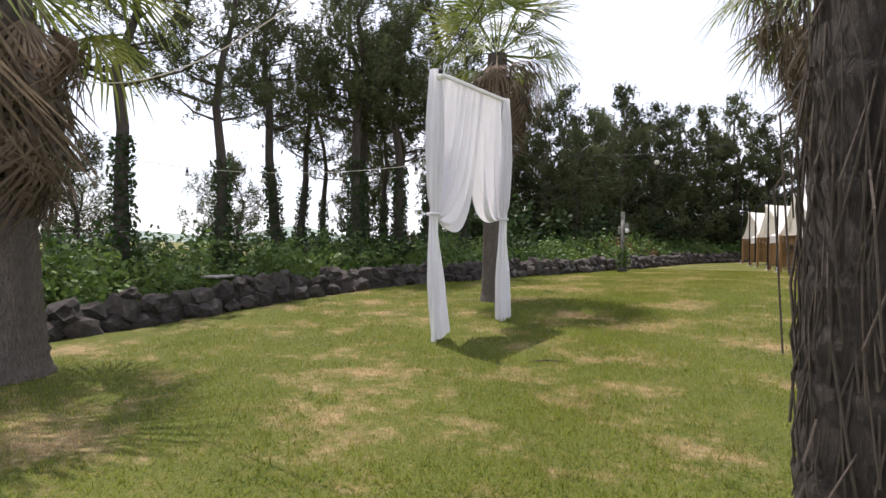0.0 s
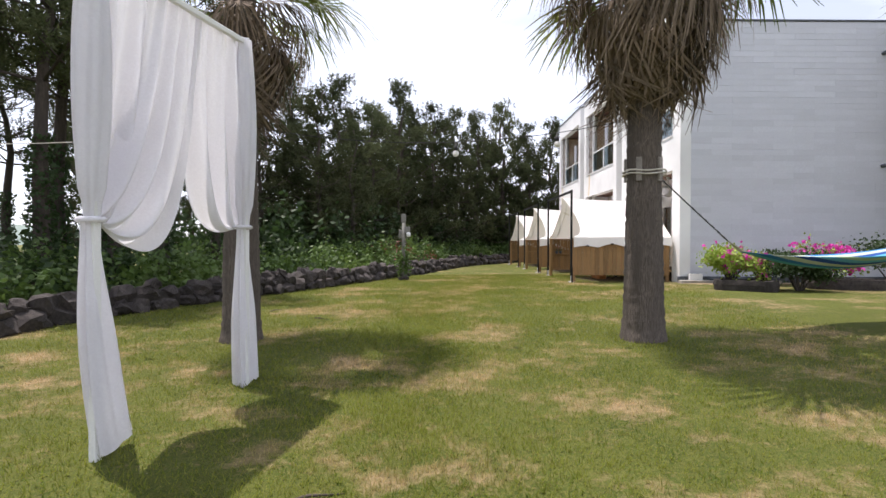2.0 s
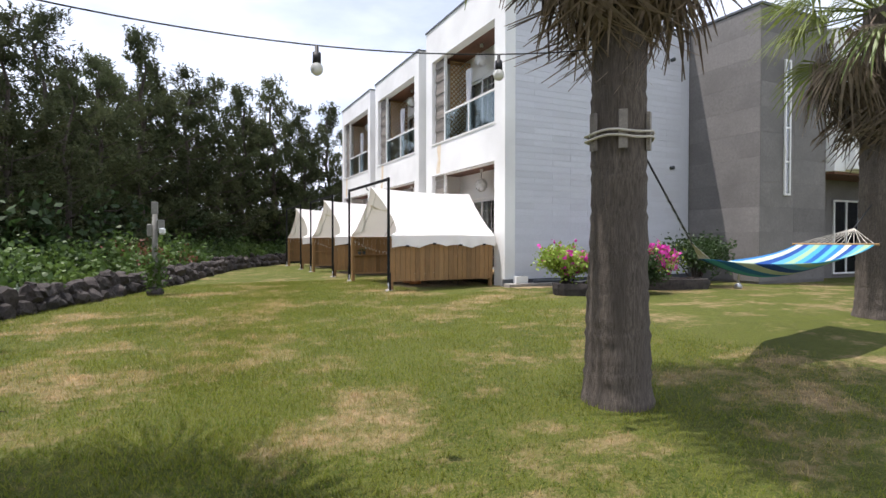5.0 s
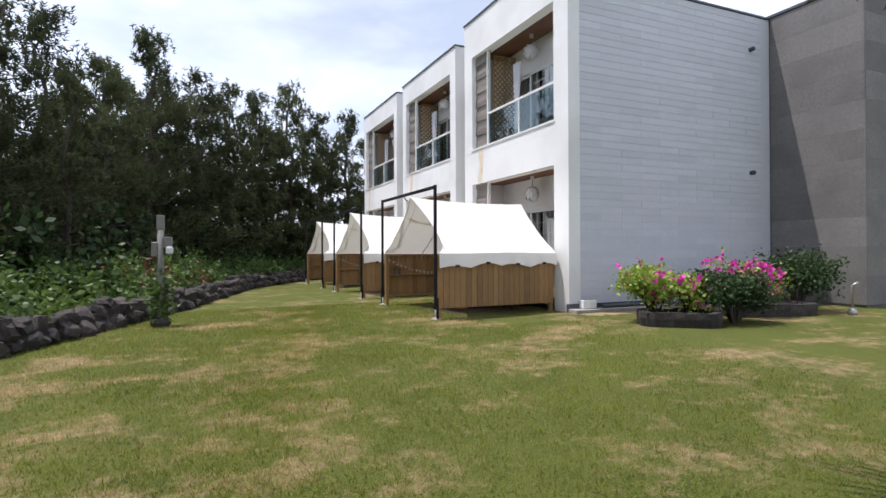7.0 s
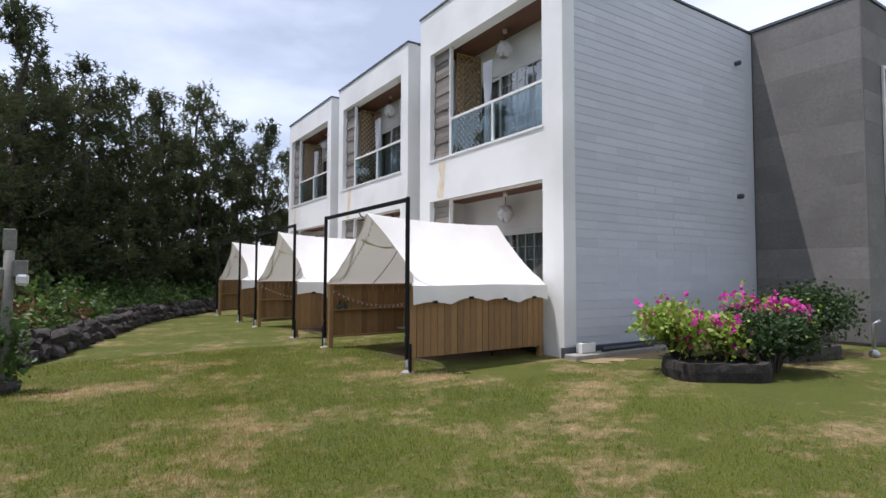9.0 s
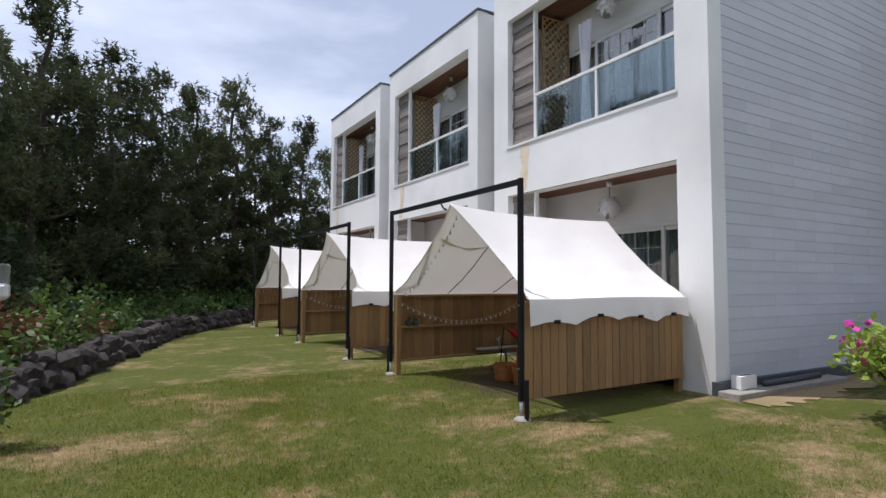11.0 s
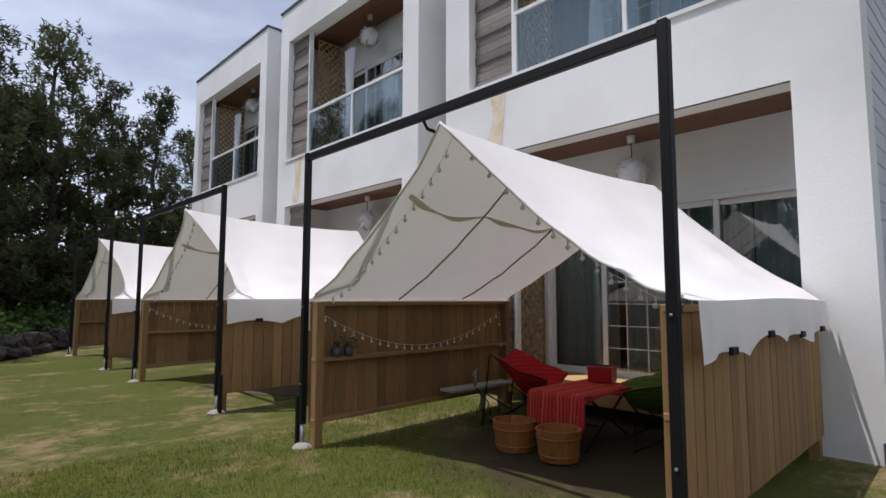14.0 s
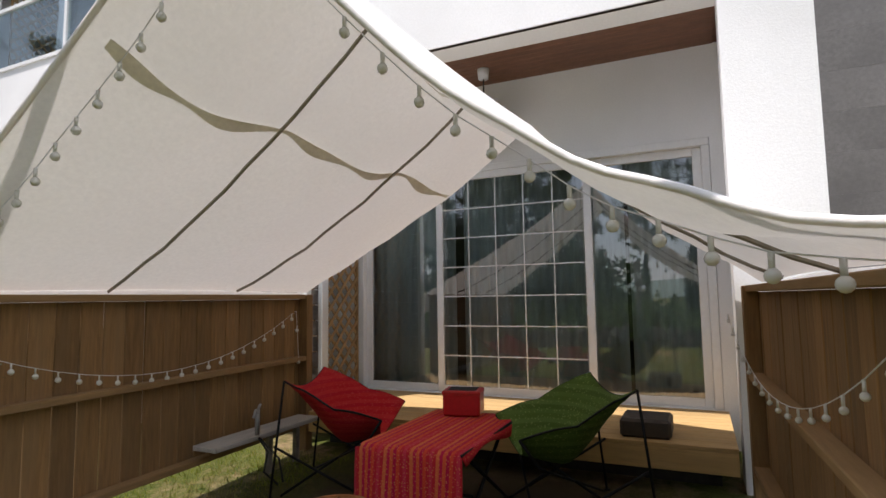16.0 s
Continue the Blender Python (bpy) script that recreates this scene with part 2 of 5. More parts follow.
M_LEAFY = mat("lime_shrub_leaf", (0.30, 0.41, 0.06), 0.55, 0.3, 4, 1, 0, lucent=0.3)
M_SILV = mat("silver_leaf", (0.36, 0.42, 0.33), 0.7, 0.3, 4, 1, 0, lucent=0.2)
M_PINK = mat("magenta_petal", (0.75, 0.06, 0.46), 0.6, 0.25, 8, 2, 0, lucent=0.3)
M_RED = mat("red_petal", (0.65, 0.02, 0.02), 0.6, 0.25, 8, 2, 0, lucent=0.2)
M_TRUNK = mat("palm_trunk", (0.125, 0.102, 0.083), 0.95, 0.65, 9, 1.1, 1.0, stretch=(7, 7, 0.9), col2=(0.075, 0.061, 0.051))
M_TRUNKD = mat("dark_fibrous_trunk", (0.050, 0.038, 0.030), 0.95, 0.6, 12, 2, 1.0, stretch=(5, 5, 1.0))
M_VINE = mat("dry_vine", (0.080, 0.061, 0.046), 0.95, 0.3, 20, 3, 0.4)
M_DEAD = mat("dead_palm_leaf", (0.215, 0.165, 0.12), 0.85, 0.5, 5, 1, 0.2, rand=0.5, col2=(0.12, 0.085, 0.06), lucent=0.2)
M_FROND = mat("green_palm_leaf", (0.17, 0.225, 0.050), 0.5, 0.35, 4, 1, 0.1, rand=0.3, col2=(0.30, 0.30, 0.09), lucent=0.3)
M_ROPE = mat("pale_rope", (0.62, 0.58, 0.50), 0.95, 0.2, 60, 4, 0.4)
M_WIRE = mat("black_cable", (0.015, 0.015, 0.016), 0.6, 0.2, 30, 3, 0)
M_BULB = mat("white_bulb_glass", (0.82, 0.81, 0.76), 0.2, 0.04, 20, 3, 0, lucent=0.2)
M_WHITE = mat("white_plastic", (0.80, 0.80, 0.80), 0.4, 0.05, 20, 3, 0.02, lucent=0.15)
M_GREYP = mat("grey_pole_paint", (0.22, 0.215, 0.19), 0.7, 0.25, 18, 3, 0.2)
M_CHAIRR = striped_mat("red_patterned_cloth", [(0.42, 0.012, 0.018), (0.45, 0.02, 0.02), (0.40, 0.010, 0.02), (0.47, 0.025, 0.025)], 0.08, 2, fleck=((0.56, 0.09, 0.07), 60))
M_CHAIRG = striped_mat("green_patterned_cloth", [(0.075, 0.125, 0.022), (0.085, 0.14, 0.028), (0.065, 0.11, 0.02), (0.095, 0.15, 0.035)], 0.09, 2, fleck=((0.26, 0.32, 0.10), 55))
M_TCLOTH = striped_mat("striped_red_tablecloth", [(0.46, 0.02, 0.03), (0.55, 0.055, 0.025), (0.40, 0.012, 0.045), (0.56, 0.085, 0.03), (0.44, 0.015, 0.05), (0.58, 0.13, 0.045), (0.47, 0.02, 0.03), (0.50, 0.035, 0.06)], 0.16, 1, fleck=((0.66, 0.30, 0.10), 70))
M_HAM = striped_mat("striped_blue_hammock", [(0.02, 0.10, 0.32), (0.06, 0.30, 0.44), (0.28, 0.42, 0.26), (0.10, 0.34, 0.48), (0.02, 0.07, 0.26), (0.45, 0.52, 0.40), (0.03, 0.17, 0.40), (0.08, 0.36, 0.46)], .62, 1)
M_BOXR = mat("red_tin", (0.45, 0.012, 0.015), 0.35, 0.15, 20, 3, 0.03)
M_TUB = mat("orange_wood_tub", (0.38, 0.15, 0.042), 0.5, 0.25, 9, 3, 0.08, stretch=(5, 5, 0.6), rand=0.12)
M_CUSH = mat("dark_brown_leather", (0.06, 0.045, 0.035), 0.6, 0.25, 14, 3, 0.2)
M_PLANK = mat("pale_grey_plank", (0.46, 0.44, 0.41), 0.8, 0.2, 12, 2, 0.1, stretch=(0.6, 6, 6))
M_CLAD = mat("charcoal_cladding", (0.045, 0.047, 0.05), 0.5, 0.2, 8, 1, 0.05)
M_HILL = mat("hazy_hill", (0.24, 0.30, 0.26), 1.0, 0.2, 0.02, 0.01, 0)
M_SEA = mat("grey_sea", (0.30, 0.38, 0.43), 0.5, 0.1, 0.05, 0.02, 0)


# ---- mesh tools ----
class Shape:
    """Collects vertices and faces for one mesh."""

    def __init__(self):
        self.v, self.f = [], []

    def add(self, vs, fs):
        o = len(self.v)
        self.v += [tuple(p) for p in vs]
        self.f += [tuple(i + o for i in q) for q in fs]
        return self

    def box(self, x0, y0, z0, x1, y1, z1, m=None):
        vs = [Vector((x, y, z)) for x in (x0, x1) for y in (y0, y1) for z in (z0, z1)]
        if m:
            vs = [m @ p for p in vs]
        return self.add(vs, [(0, 1, 3, 2), (4, 6, 7, 5), (0, 4, 5, 1), (2, 3, 7, 6), (0, 2, 6, 4), (1, 5, 7, 3)])

    def slab(self, x0, y0, z0, x1, y1, z1, c=0.006):
        """A box with its edges taken off by c."""
        bm = bmesh.new()
        bmesh.ops.create_cube(bm, size=1)
        for p in bm.verts:
            p.co = Vector((x0 + (p.co.x + .5) * (x1 - x0), y0 + (p.co.y + .5) * (y1 - y0), z0 + (p.co.z + .5) * (z1 - z0)))
        bmesh.ops.bevel(bm, geom=bm.edges[:], offset=c, segments=1, affect="EDGES")
        bm.verts.index_update()
        self.add([p.co for p in bm.verts], [[p.index for p in q.verts] for q in bm.faces])
        bm.free()
        return self

    def tube(self, pts, radii, n=8, caps=True):
        pts = [Vector(p) for p in pts]
        if not isinstance(radii, (list, tuple)):
            radii = [radii] * len(pts)
        o = len(self.v)
        side = None
        for i, p in enumerate(pts):
            d = (pts[min(i + 1, len(pts) - 1)] - pts[max(i - 1, 0)]).normalized()
            if side is None:
                side = d.orthogonal().normalized()
            side = (side - d * side.dot(d)).normalized()
            up = d.cross(side)
            for k in range(n):
                a = 2 * math.pi * k / n
                self.v.append(tuple(p + (side * math.cos(a) + up * math.sin(a)) * radii[i]))
        for i in range(len(pts) - 1):
            for k in range(n):
                a, b = o + i * n + k, o + i * n + (k + 1) % n
                self.f.append((a, b, b + n, a + n))
        if caps:
            self.f.append(tuple(range(o + n - 1, o - 1, -1)))
            self.f.append(tuple(range(o + (len(pts) - 1) * n, o + len(pts) * n)))
        return self

    def ball(self, c, r, n=10, m=7, squash=1.0):
        vs, fs = [], []
        c = Vector(c)
        for i in range(m + 1):
            t = math.pi * i / m
            for k in range(n):
                a = 2 * math.pi * k / n
                vs.append(c + Vector((r * math.sin(t) * math.cos(a), r * math.sin(t) * math.sin(a), r * math.cos(t) * squash)))
        for i in range(m):
            for k in range(n):
                a, b = i * n + k, i * n + (k + 1) % n
                fs.append((a, a + n, b + n, b))
        return self.add(vs, fs)

    def sheet(self, fn, nu, nv):
        o = len(self.v)
        for i in range(nu + 1):
            for j in range(nv + 1):
                self.v.append(tuple(fn(i / nu, j / nv)))
        for i in range(nu):
            for j in range(nv):
                a = o + i * (nv + 1) + j
                self.f.append((a, a + nv + 1, a + nv + 2, a + 1))
        return self

    def mesh(self, name, material, smooth=False):
        me = bpy.data.meshes.new(name)
        me.from_pydata(self.v, [], self.f)
        me.materials.append(material)
        if smooth:
            me.polygons.foreach_set("use_smooth", [True] * len(me.polygons))
        me.update()
        return me

    def ob(self, name, material, parent=None, smooth=False, thick=0.0):
        o = new(name, self.mesh(name, material, smooth))
        if parent:
            o.parent = parent
        if thick:
            md = o.modifiers.new("thickness", "SOLIDIFY")
            md.thickness = thick
        return o


def hub(name, x, y, z, rz=0):
    e = new(name)
    e.empty_display_size = 0.1
    e.matrix_basis = pose(x, y, z, 0, 0, rz)
    return e


def smooth01(a):
    a = max(0.0, min(1.0, a))
    return a * a * (3 - 2 * a)


def ground(x, y):
    """Height of the lawn."""
    return 0.36 * smooth01((y - 3) / 11) + (0.02 if x < 0 else 0.008) * max(-8.0, min(8.0, x)) * smooth01((y + 2) / 10) \
        + 0.012 * math.sin(x * 1.7 + y) * math.sin(y * 1.3)


def piece(name, mesh, parent, m):
    o = new(name, mesh)
    o.parent = parent
    o.matrix_basis = m
    return o


def leaves(centres, size, rng, flat=0.4, long=1.8):
    """Numpy vertices and faces of small pointed leaves, four corners each, around the centres (n, 3)."""
    n = len(centres)
    d = rng.normal(size=(n, 3))
    d[:, 2] *= flat
    d /= np.linalg.norm(d, axis=1)[:, None] + 1e-9
    e = np.cross(d, rng.normal(size=(n, 3)))
    e /= np.linalg.norm(e, axis=1)[:, None] + 1e-9
    s = size * rng.uniform(0.6, 1.4, (n, 1))
    a = centres
    v = np.stack([a, a + d * s * 0.5 + e * s * 0.5 / long, a + d * s, a + d * s * 0.5 - e * s * 0.5 / long], 1)
    return v.reshape(-1, 3)


def quads(name, v, material, n=4):
    me = bpy.data.meshes.new(name)
    k = len(v) // n
    me.vertices.add(len(v))
    me.vertices.foreach_set("co", v.astype(np.float32).ravel())
    me.loops.add(len(v))
    me.loops.foreach_set("vertex_index", np.arange(len(v), dtype=np.int32))
    me.polygons.add(k)
    me.polygons.foreach_set("loop_start", np.arange(0, len(v), n, dtype=np.int32))
    me.materials.append(material)
    me.update(calc_edges=True)
    return me


# ---- ground ----
def make_ground():
    xs = sorted(set([-400, -200, -100, -60, -40] + [-24 + 1.0 * i for i in range(49)] + [40, 80, 160, 400]))
    ys = sorted(set([-400, -150, -60, -30] + [-12 + 1.0 * i for i in range(62)] + [60, 80, 140, 400, 900]))
    s = Shape()
    for x in xs:
        for y in ys:
            s.v.append((x, y, ground(x, y)))
    k = len(ys)
    for i in range(len(xs) - 1):
        for j in range(k - 1):
            s.f.append((i * k + j, (i + 1) * k + j, (i + 1) * k + j + 1, i * k + j + 1))
    tagged(s.ob("ground", M_LAWN, smooth=True), "mown green lawn with dry straw-coloured patches", "lawn", kind="structure")


make_ground()
rng = np.random.default_rng(5)


def make_grass():
    """Short blades over the lawn that is walked on."""
    n = 250000
    line = rng.uniform(-1.0, 1.0, n)
    y = rng.uniform(0.5, 24.5, n)
    x = -0.4 + np.clip((y - 13) * 0.22, 0, 2.4) + np.sign(line) * np.abs(line) ** 1.5 * 6.0 + rng.normal(0, 0.3, n)
    keep = (x < 4.7) | (y < 18.5) | ((y > 23.1) & (x < 7))
    x, y = x[keep], y[keep]
    n = len(x)
    sm = lambda a: np.clip(a, 0, 1) ** 2 * (3 - 2 * np.clip(a, 0, 1))
    z = 0.36 * sm((y - 3) / 11) + np.where(x < 0, 0.02, 0.008) * np.clip(x, -8, 8) * sm((y + 2) / 10) + 0.012 * np.sin(x * 1.7 + y) * np.sin(y * 1.3) - 0.004
    h = rng.uniform(0.02, 0.065, n)
    a = rng.uniform(0, 2 * np.pi, n)
    lean = rng.uniform(0.2, 1.0, n) * h
    w = 0.0055
    b = a + rng.uniform(-1, 1, n)
    p0 = np.stack([x - w * np.sin(a), y + w * np.cos(a), z], 1)
    p1 = np.stack([x + w * np.sin(a), y - w * np.cos(a), z], 1)
    p2 = np.stack([x + lean * np.cos(b) + w * .3 * np.sin(a), y + lean * np.sin(b), z + h], 1)
    v = np.stack([p0, p1, p2], 1).reshape(-1, 3)
    me = bpy.data.meshes.new("grass")
    me.vertices.add(len(v))
    me.vertices.foreach_set("co", v.astype(np.float32).ravel())
    me.loops.add(len(v))
    me.loops.foreach_set("vertex_index", np.arange(len(v), dtype=np.int32))
    me.polygons.add(n)
    me.polygons.foreach_set("loop_start", np.arange(0, len(v), 3, dtype=np.int32))
    me.materials.append(M_BLADE)
    me.update(calc_edges=True)
    tagged(new("grass", me), "short green and straw grass blades of the lawn", "grass", kind="stuff")


make_grass()

# ---- the white building ----
FX, Y0, PITCH, GX = 7.28, 19.63, 5.95, 14.35     # facade plane, near corner, distance from unit to unit
BX = 8.40                            # back wall of the balconies
LINTEL, SILL, UPTOP = 3.96, 5.07, 7.98
UNITS = [(Y0, 25.07, 20.19, 9.14), (25.77, 30.95, 26.20, 8.79), (31.73, 36.78, 32.10, 8.79)]


def window_door(y0, y1, z0, z1, x, lab):
    """A three-leaf sliding door with white frame; the middle leaf has glazing bars."""
    e = tagged(hub("sliding_door", x, (y0 + y1) / 2, z0), lab, "sliding door")
    w, h, t = (y1 - y0) / 2, z1 - z0, 0.07
    f = Shape()
    f.slab(-0.06, -w, 0, 0.06, w, t).slab(-0.06, -w, h - t, 0.06, w, h)
    f.slab(-0.06, -w, t, 0.06, -w + t, h - t).slab(-0.06, w - t, t, 0.06, w, h - t)
    f.ob("frame", M_FRAME, e)
    leafs = [(-w + t, -.70, 0.025), (-.80, .86, -0.025), (.76, w - t, 0.025)]
    for k, (a, b, d) in enumerate(leafs):
        s = Shape()
        q = 0.075
        s.slab(d - .02, a, t, d + .02, a + q, h - t).slab(d - .02, b - q, t, d + .02, b, h - t)
        s.slab(d - .02, a + q, t, d + .02, b - q, t + q).slab(d - .02, a + q, h - t - q, d + .02, b - q, h - t)
        s.ob("leaf", M_FRAME, e)
        g = Shape().add([(d, a + q, t + q), (d, b - q, t + q), (d, b - q, h - t - q), (d, a + q, h - t - q)], [(0, 3, 2, 1)]).ob("pane", M_GLASS, e)
        g.visible_shadow = False
        if k == 1:
            bars = Shape()
            for i in range(1, 5):
                y = a + q + (b - a - 2 * q) * i / 5
                bars.box(d - .014, y - .0055, t + q, d - .004, y + .0055, h - t - q)
            for i in range(1, 7):
                z = t + q + (h - 2 * t - 2 * q) * i / 7
                bars.box(d - .013, a + q, z - .0055, d - .003, b - q, z + .0055)
            bars.ob("glazing_bar", M_FRAME, e)
    return e


def curtain(x, y0, y1, z0, z1, waves):
    s = Shape().sheet(lambda u, v: (x + 0.035 * math.sin(u * waves * 6.283) * (0.6 + 0.4 * v), y0 + (y1 - y0) * u, z0 + (z1 - z0) * v), waves * 8, 4)
    return tagged(s.ob("curtain", M_CURT, smooth=True), "grey-green curtain hanging inside a glass door", "curtain", group="door curtains")


def lattice(x0, x1, y, z0, z1, step=0.115):
    """A diagonal trellis panel in a plane of constant y."""
    s = Shape()
    w, h = x1 - x0, z1 - z0
    for sgn, d in ((1, -0.006), (-1, 0.006)):
        k = -h
        while k < w + h:
            a, b = (k, 0), (k + h, h)
            t0, t1 = max(0, -a[0] / h), min(1, (w - a[0]) / h)
            if t1 > t0:
                p = [(a[0] + t * h, t * h) for t in (t0, t1)]
                if sgn < 0:
                    p = [(w - q[0], q[1]) for q in p]
                P, Q = [Vector((x0 + q[0], y + d, z0 + q[1])) for q in p]
                if (Q - P).length > 0.05:
                    along = (Q - P).normalized()
                    n = along.cross(Vector((0, 1, 0))) * 0.017
                    th = Vector((0, 0.005, 0))
                    s.add([P - n - th, P + n - th, Q + n - th, Q - n - th, P - n + th, P + n + th, Q + n + th, Q - n + th],
                          [(0, 1, 2, 3), (7, 6, 5, 4), (0, 4, 5, 1), (1, 5, 6, 2), (2, 6, 7, 3), (3, 7, 4, 0)])
            k += step * 1.414
    s.box(x0 - .02, y - .018, z0, x0, y + .018, z1).box(x1, y - .018, z0, x1 + .02, y + .018, z1)
    s.box(x0, y - .018, z1 - .03, x1, y + .018, z1).box(x0, y - .018, z0, x1, y + .018, z0 + .03)
    return tagged(s.ob("lattice_screen", M_LATT), "tan wooden diagonal lattice privacy screen", "screen", group="lattice screens")


def petal_lamp(x, y, z):
    """A hanging lamp with a shade of curled white petals."""
    e = tagged(hub("pendant_lamp", x, y, z), "white petal-shaded pendant lamp under the balcony ceiling", "lamp", group="pendant lamps")
    Shape().tube([(0, 0, 0), (0, 0, -0.10)], [0.06, 0.05], 12).ob("canopy", M_WHITE, e, True)
    Shape().tube([(0, 0, -0.10), (0, 0, -0.32)], 0.008, 6).ob("cord", M_WIRE, e)
    s = Shape()
    r = random.Random(3)
    for i in range(46):
        a, t = i * 2.4, 0.25 + 2.3 * (i / 46)
        d = Vector((math.sin(t) * math.cos(a), math.sin(t) * math.sin(a), math.cos(t)))
        c = Vector((0, 0, -0.50)) + d * 0.17
        side = d.cross(Vector((0, 0, 1))).normalized()
        up = side.cross(d)
        s.sheet(lambda u, v: c + side * (u - .5) * .15 * (1 - .5 * v) + up * (.5 - v) * .15 + d * (.05 * v * v + .04 * (0.25 - (u - .5) ** 2)), 3, 3)
    s.ob("shade", M_WHITE, e, True)
    return e


def balcony_unit(k, y0, y1, o0, roof):
    o1 = o0 + 4.35            # whole opening, louvre strip included
    l0 = o1 - 0.78            # louvre strip
    q = 0.32
    s = Shape()
    s.box(FX, y0, 0.30, FX + q, o0, roof).box(FX, o1, 0.30, FX + q, y1, roof)
    s.box(FX, o0, LINTEL, FX + q, o1, SILL).box(FX, o0, UPTOP, FX + q, o1, roof)
    tagged(s.ob(f"wall_front_{k}", M_STUCCO), "white stucco front wall with two large balcony openings", "wall", kind="structure")
    # ends, back and roof
    s = Shape()
    s.box(FX + q, y1 - 0.25, 0.30, GX, y1, roof - .02)
    if k > 1:
        s.box(FX + q, y0, 0.30, GX, y0 + 0.25, roof - .02)
    else:
        s.box(FX + q, y0 + 0.04, 0.30, GX, y0 + 0.25, 8.47)
    tagged(s.ob(f"wall_end_{k}", M_STUCCO), "white stucco end wall", "wall", kind="structure")
    d0, d1 = o0 + 0.07, o0 + 3.78
    w = Shape()
    for z0, z1, dz0, dz1 in ((0.3, LINTEL + 0.05, 0.69, 3.15), (4.75, UPTOP + .05, 4.95, 7.25)):
        w.box(BX, y0 + .25, z0, BX + .18, d0, z1).box(BX, d1, z0, BX + .18, y1 - .25, z1)
        w.box(BX, d0, z0, BX + .18, d1, dz0).box(BX, d0, dz1, BX + .18, d1, z1)
        e = window_door(d0 + .003, d1 - .003, dz0, dz1, BX + .05, "white-framed glass sliding door with square glazing bars")
        e["group"] = "sliding doors"
        curtain(BX + .30, d0, d0 + .75, dz0 + .03, dz1, 5)
        curtain(BX + .30, d1 - 1.1, d1, dz0 + .03, dz1, 6)
        curtain(BX + .42, d0 + .8, d1 - 1.15, dz0 + .03, dz1, 11)
    tagged(w.ob(f"wall_back_{k}", M_STUCCO), "white plastered balcony back wall", "wall", kind="structure")
    # balcony side cheeks
    c = Shape()
    c.box(FX + q, o0 - .40, .3, BX, o0 - .09, UPTOP + .3).box(FX + q, o1 + .004, .3, BX, y1 - .25, UPTOP + .3)
    tagged(c.ob(f"wall_cheek_{k}", M_STUCCO), "white plastered balcony side wall", "wall", kind="structure")
    tagged(Shape().box(FX + q, y0 + .25, 4.30, 11.5, y1 - .25, 4.74).ob(f"floor_upper_{k}", M_CONC), "concrete balcony floor slab", "floor", kind="structure")
    tagged(Shape().box(FX - .03, y0 - .03, roof, FX + q + .02, y1 + .03, roof + .05).box(FX + q + .02, y0 - .03, (8.47 if k == 1 else roof), GX, y0 + .3, (8.47 if k == 1 else roof) + .05).box(FX + q + .02, y1 - .25, roof, GX, y1 + .03, roof + .05).ob(f"trim_roof_{k}", M_CAP),
           "dark metal coping on the parapet", "coping", kind="structure")
    tagged(Shape().box(FX + q, y0 + .25, UPTOP + .3, GX, y1 - .25, UPTOP + .4).ob(f"roof_{k}", M_CONC), "flat concrete roof", "roof", kind="structure")
    for j, z in enumerate((LINTEL + .04, UPTOP + .04)):
        b = Shape()
        n = 9
        for i in range(n):
            xx = FX + q + .003 + (BX - FX - q - .006) * i / n
            b.slab(xx, o0, z, xx + (BX - FX - q) / n - .004, o1, z + .03, .003)
        b.box(FX + q, o0 - .25, z + .031, BX + 3.2, o1 + .2, z + .10)
        b.box(FX + .02, o0, z - .04, FX + .06, o1, z + .03) if j == 0 else None
        tagged(b.ob(f"ceiling_{k}_{j + 1}", M_WOODC), "brown varnished board balcony ceiling", "ceiling", kind="structure")
    # room behind the doors, its dimness put into the dark wall colour
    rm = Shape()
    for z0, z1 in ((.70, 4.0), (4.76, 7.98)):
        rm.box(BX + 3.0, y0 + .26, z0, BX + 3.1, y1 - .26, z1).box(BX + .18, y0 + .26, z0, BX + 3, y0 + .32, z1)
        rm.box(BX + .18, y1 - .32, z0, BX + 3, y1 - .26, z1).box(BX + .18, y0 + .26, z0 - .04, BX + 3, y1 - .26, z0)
    tagged(rm.ob(f"wall_room_{k}", M_DARK), "interior walls coloured dark as room shade, seen through the glass", "wall", kind="structure")
    # louvre strips
    for z0, z1 in ((0.65, LINTEL), (SILL, UPTOP)):
        e = tagged(hub("louvre_panel", FX + .10, l0, z0), "weathered grey horizontal plank screen in a white frame", "screen", group="plank screens")
        Shape().box(0, -.045, 0, .10, 0, z1 - z0).ob("frame", M_FRAME, e)
        n = int((z1 - z0) / .145)
        me = Shape().slab(0, .004, .004, .025, .774, (z1 - z0) / n - .006, .004).mesh("plank", M_LOUV)
        for i in range(n):
            piece("plank", me, e, pose(.03 + .012 * (i % 3), 0, i * (z1 - z0) / n))
    # balcony rail with glass
    e = tagged(hub("balcony_rail", FX + .12, o0, SILL), "white-framed glass balcony railing", "railing", group="balcony railings")
    L = l0 - .045 - o0
    Shape().slab(-.03, 0, .94, .03, L, 1.0).slab(-.03, 0, .0, .03, L, .05).slab(-.03, L * .5 - .03, .05, .03, L * .5 + .03, .94).slab(-.03, 0, .05, .03, .05, .94).slab(-.03, L - .05, .05, .03, L, .94).ob("frame", M_FRAME, e)
    for a, b in ((.05, L * .5 - .03), (L * .5 + .03, L - .05)):
        g = Shape().box(-.004, a, .05, .004, b, .94).ob("pane", M_RAILG, e)
        g.visible_shadow = False
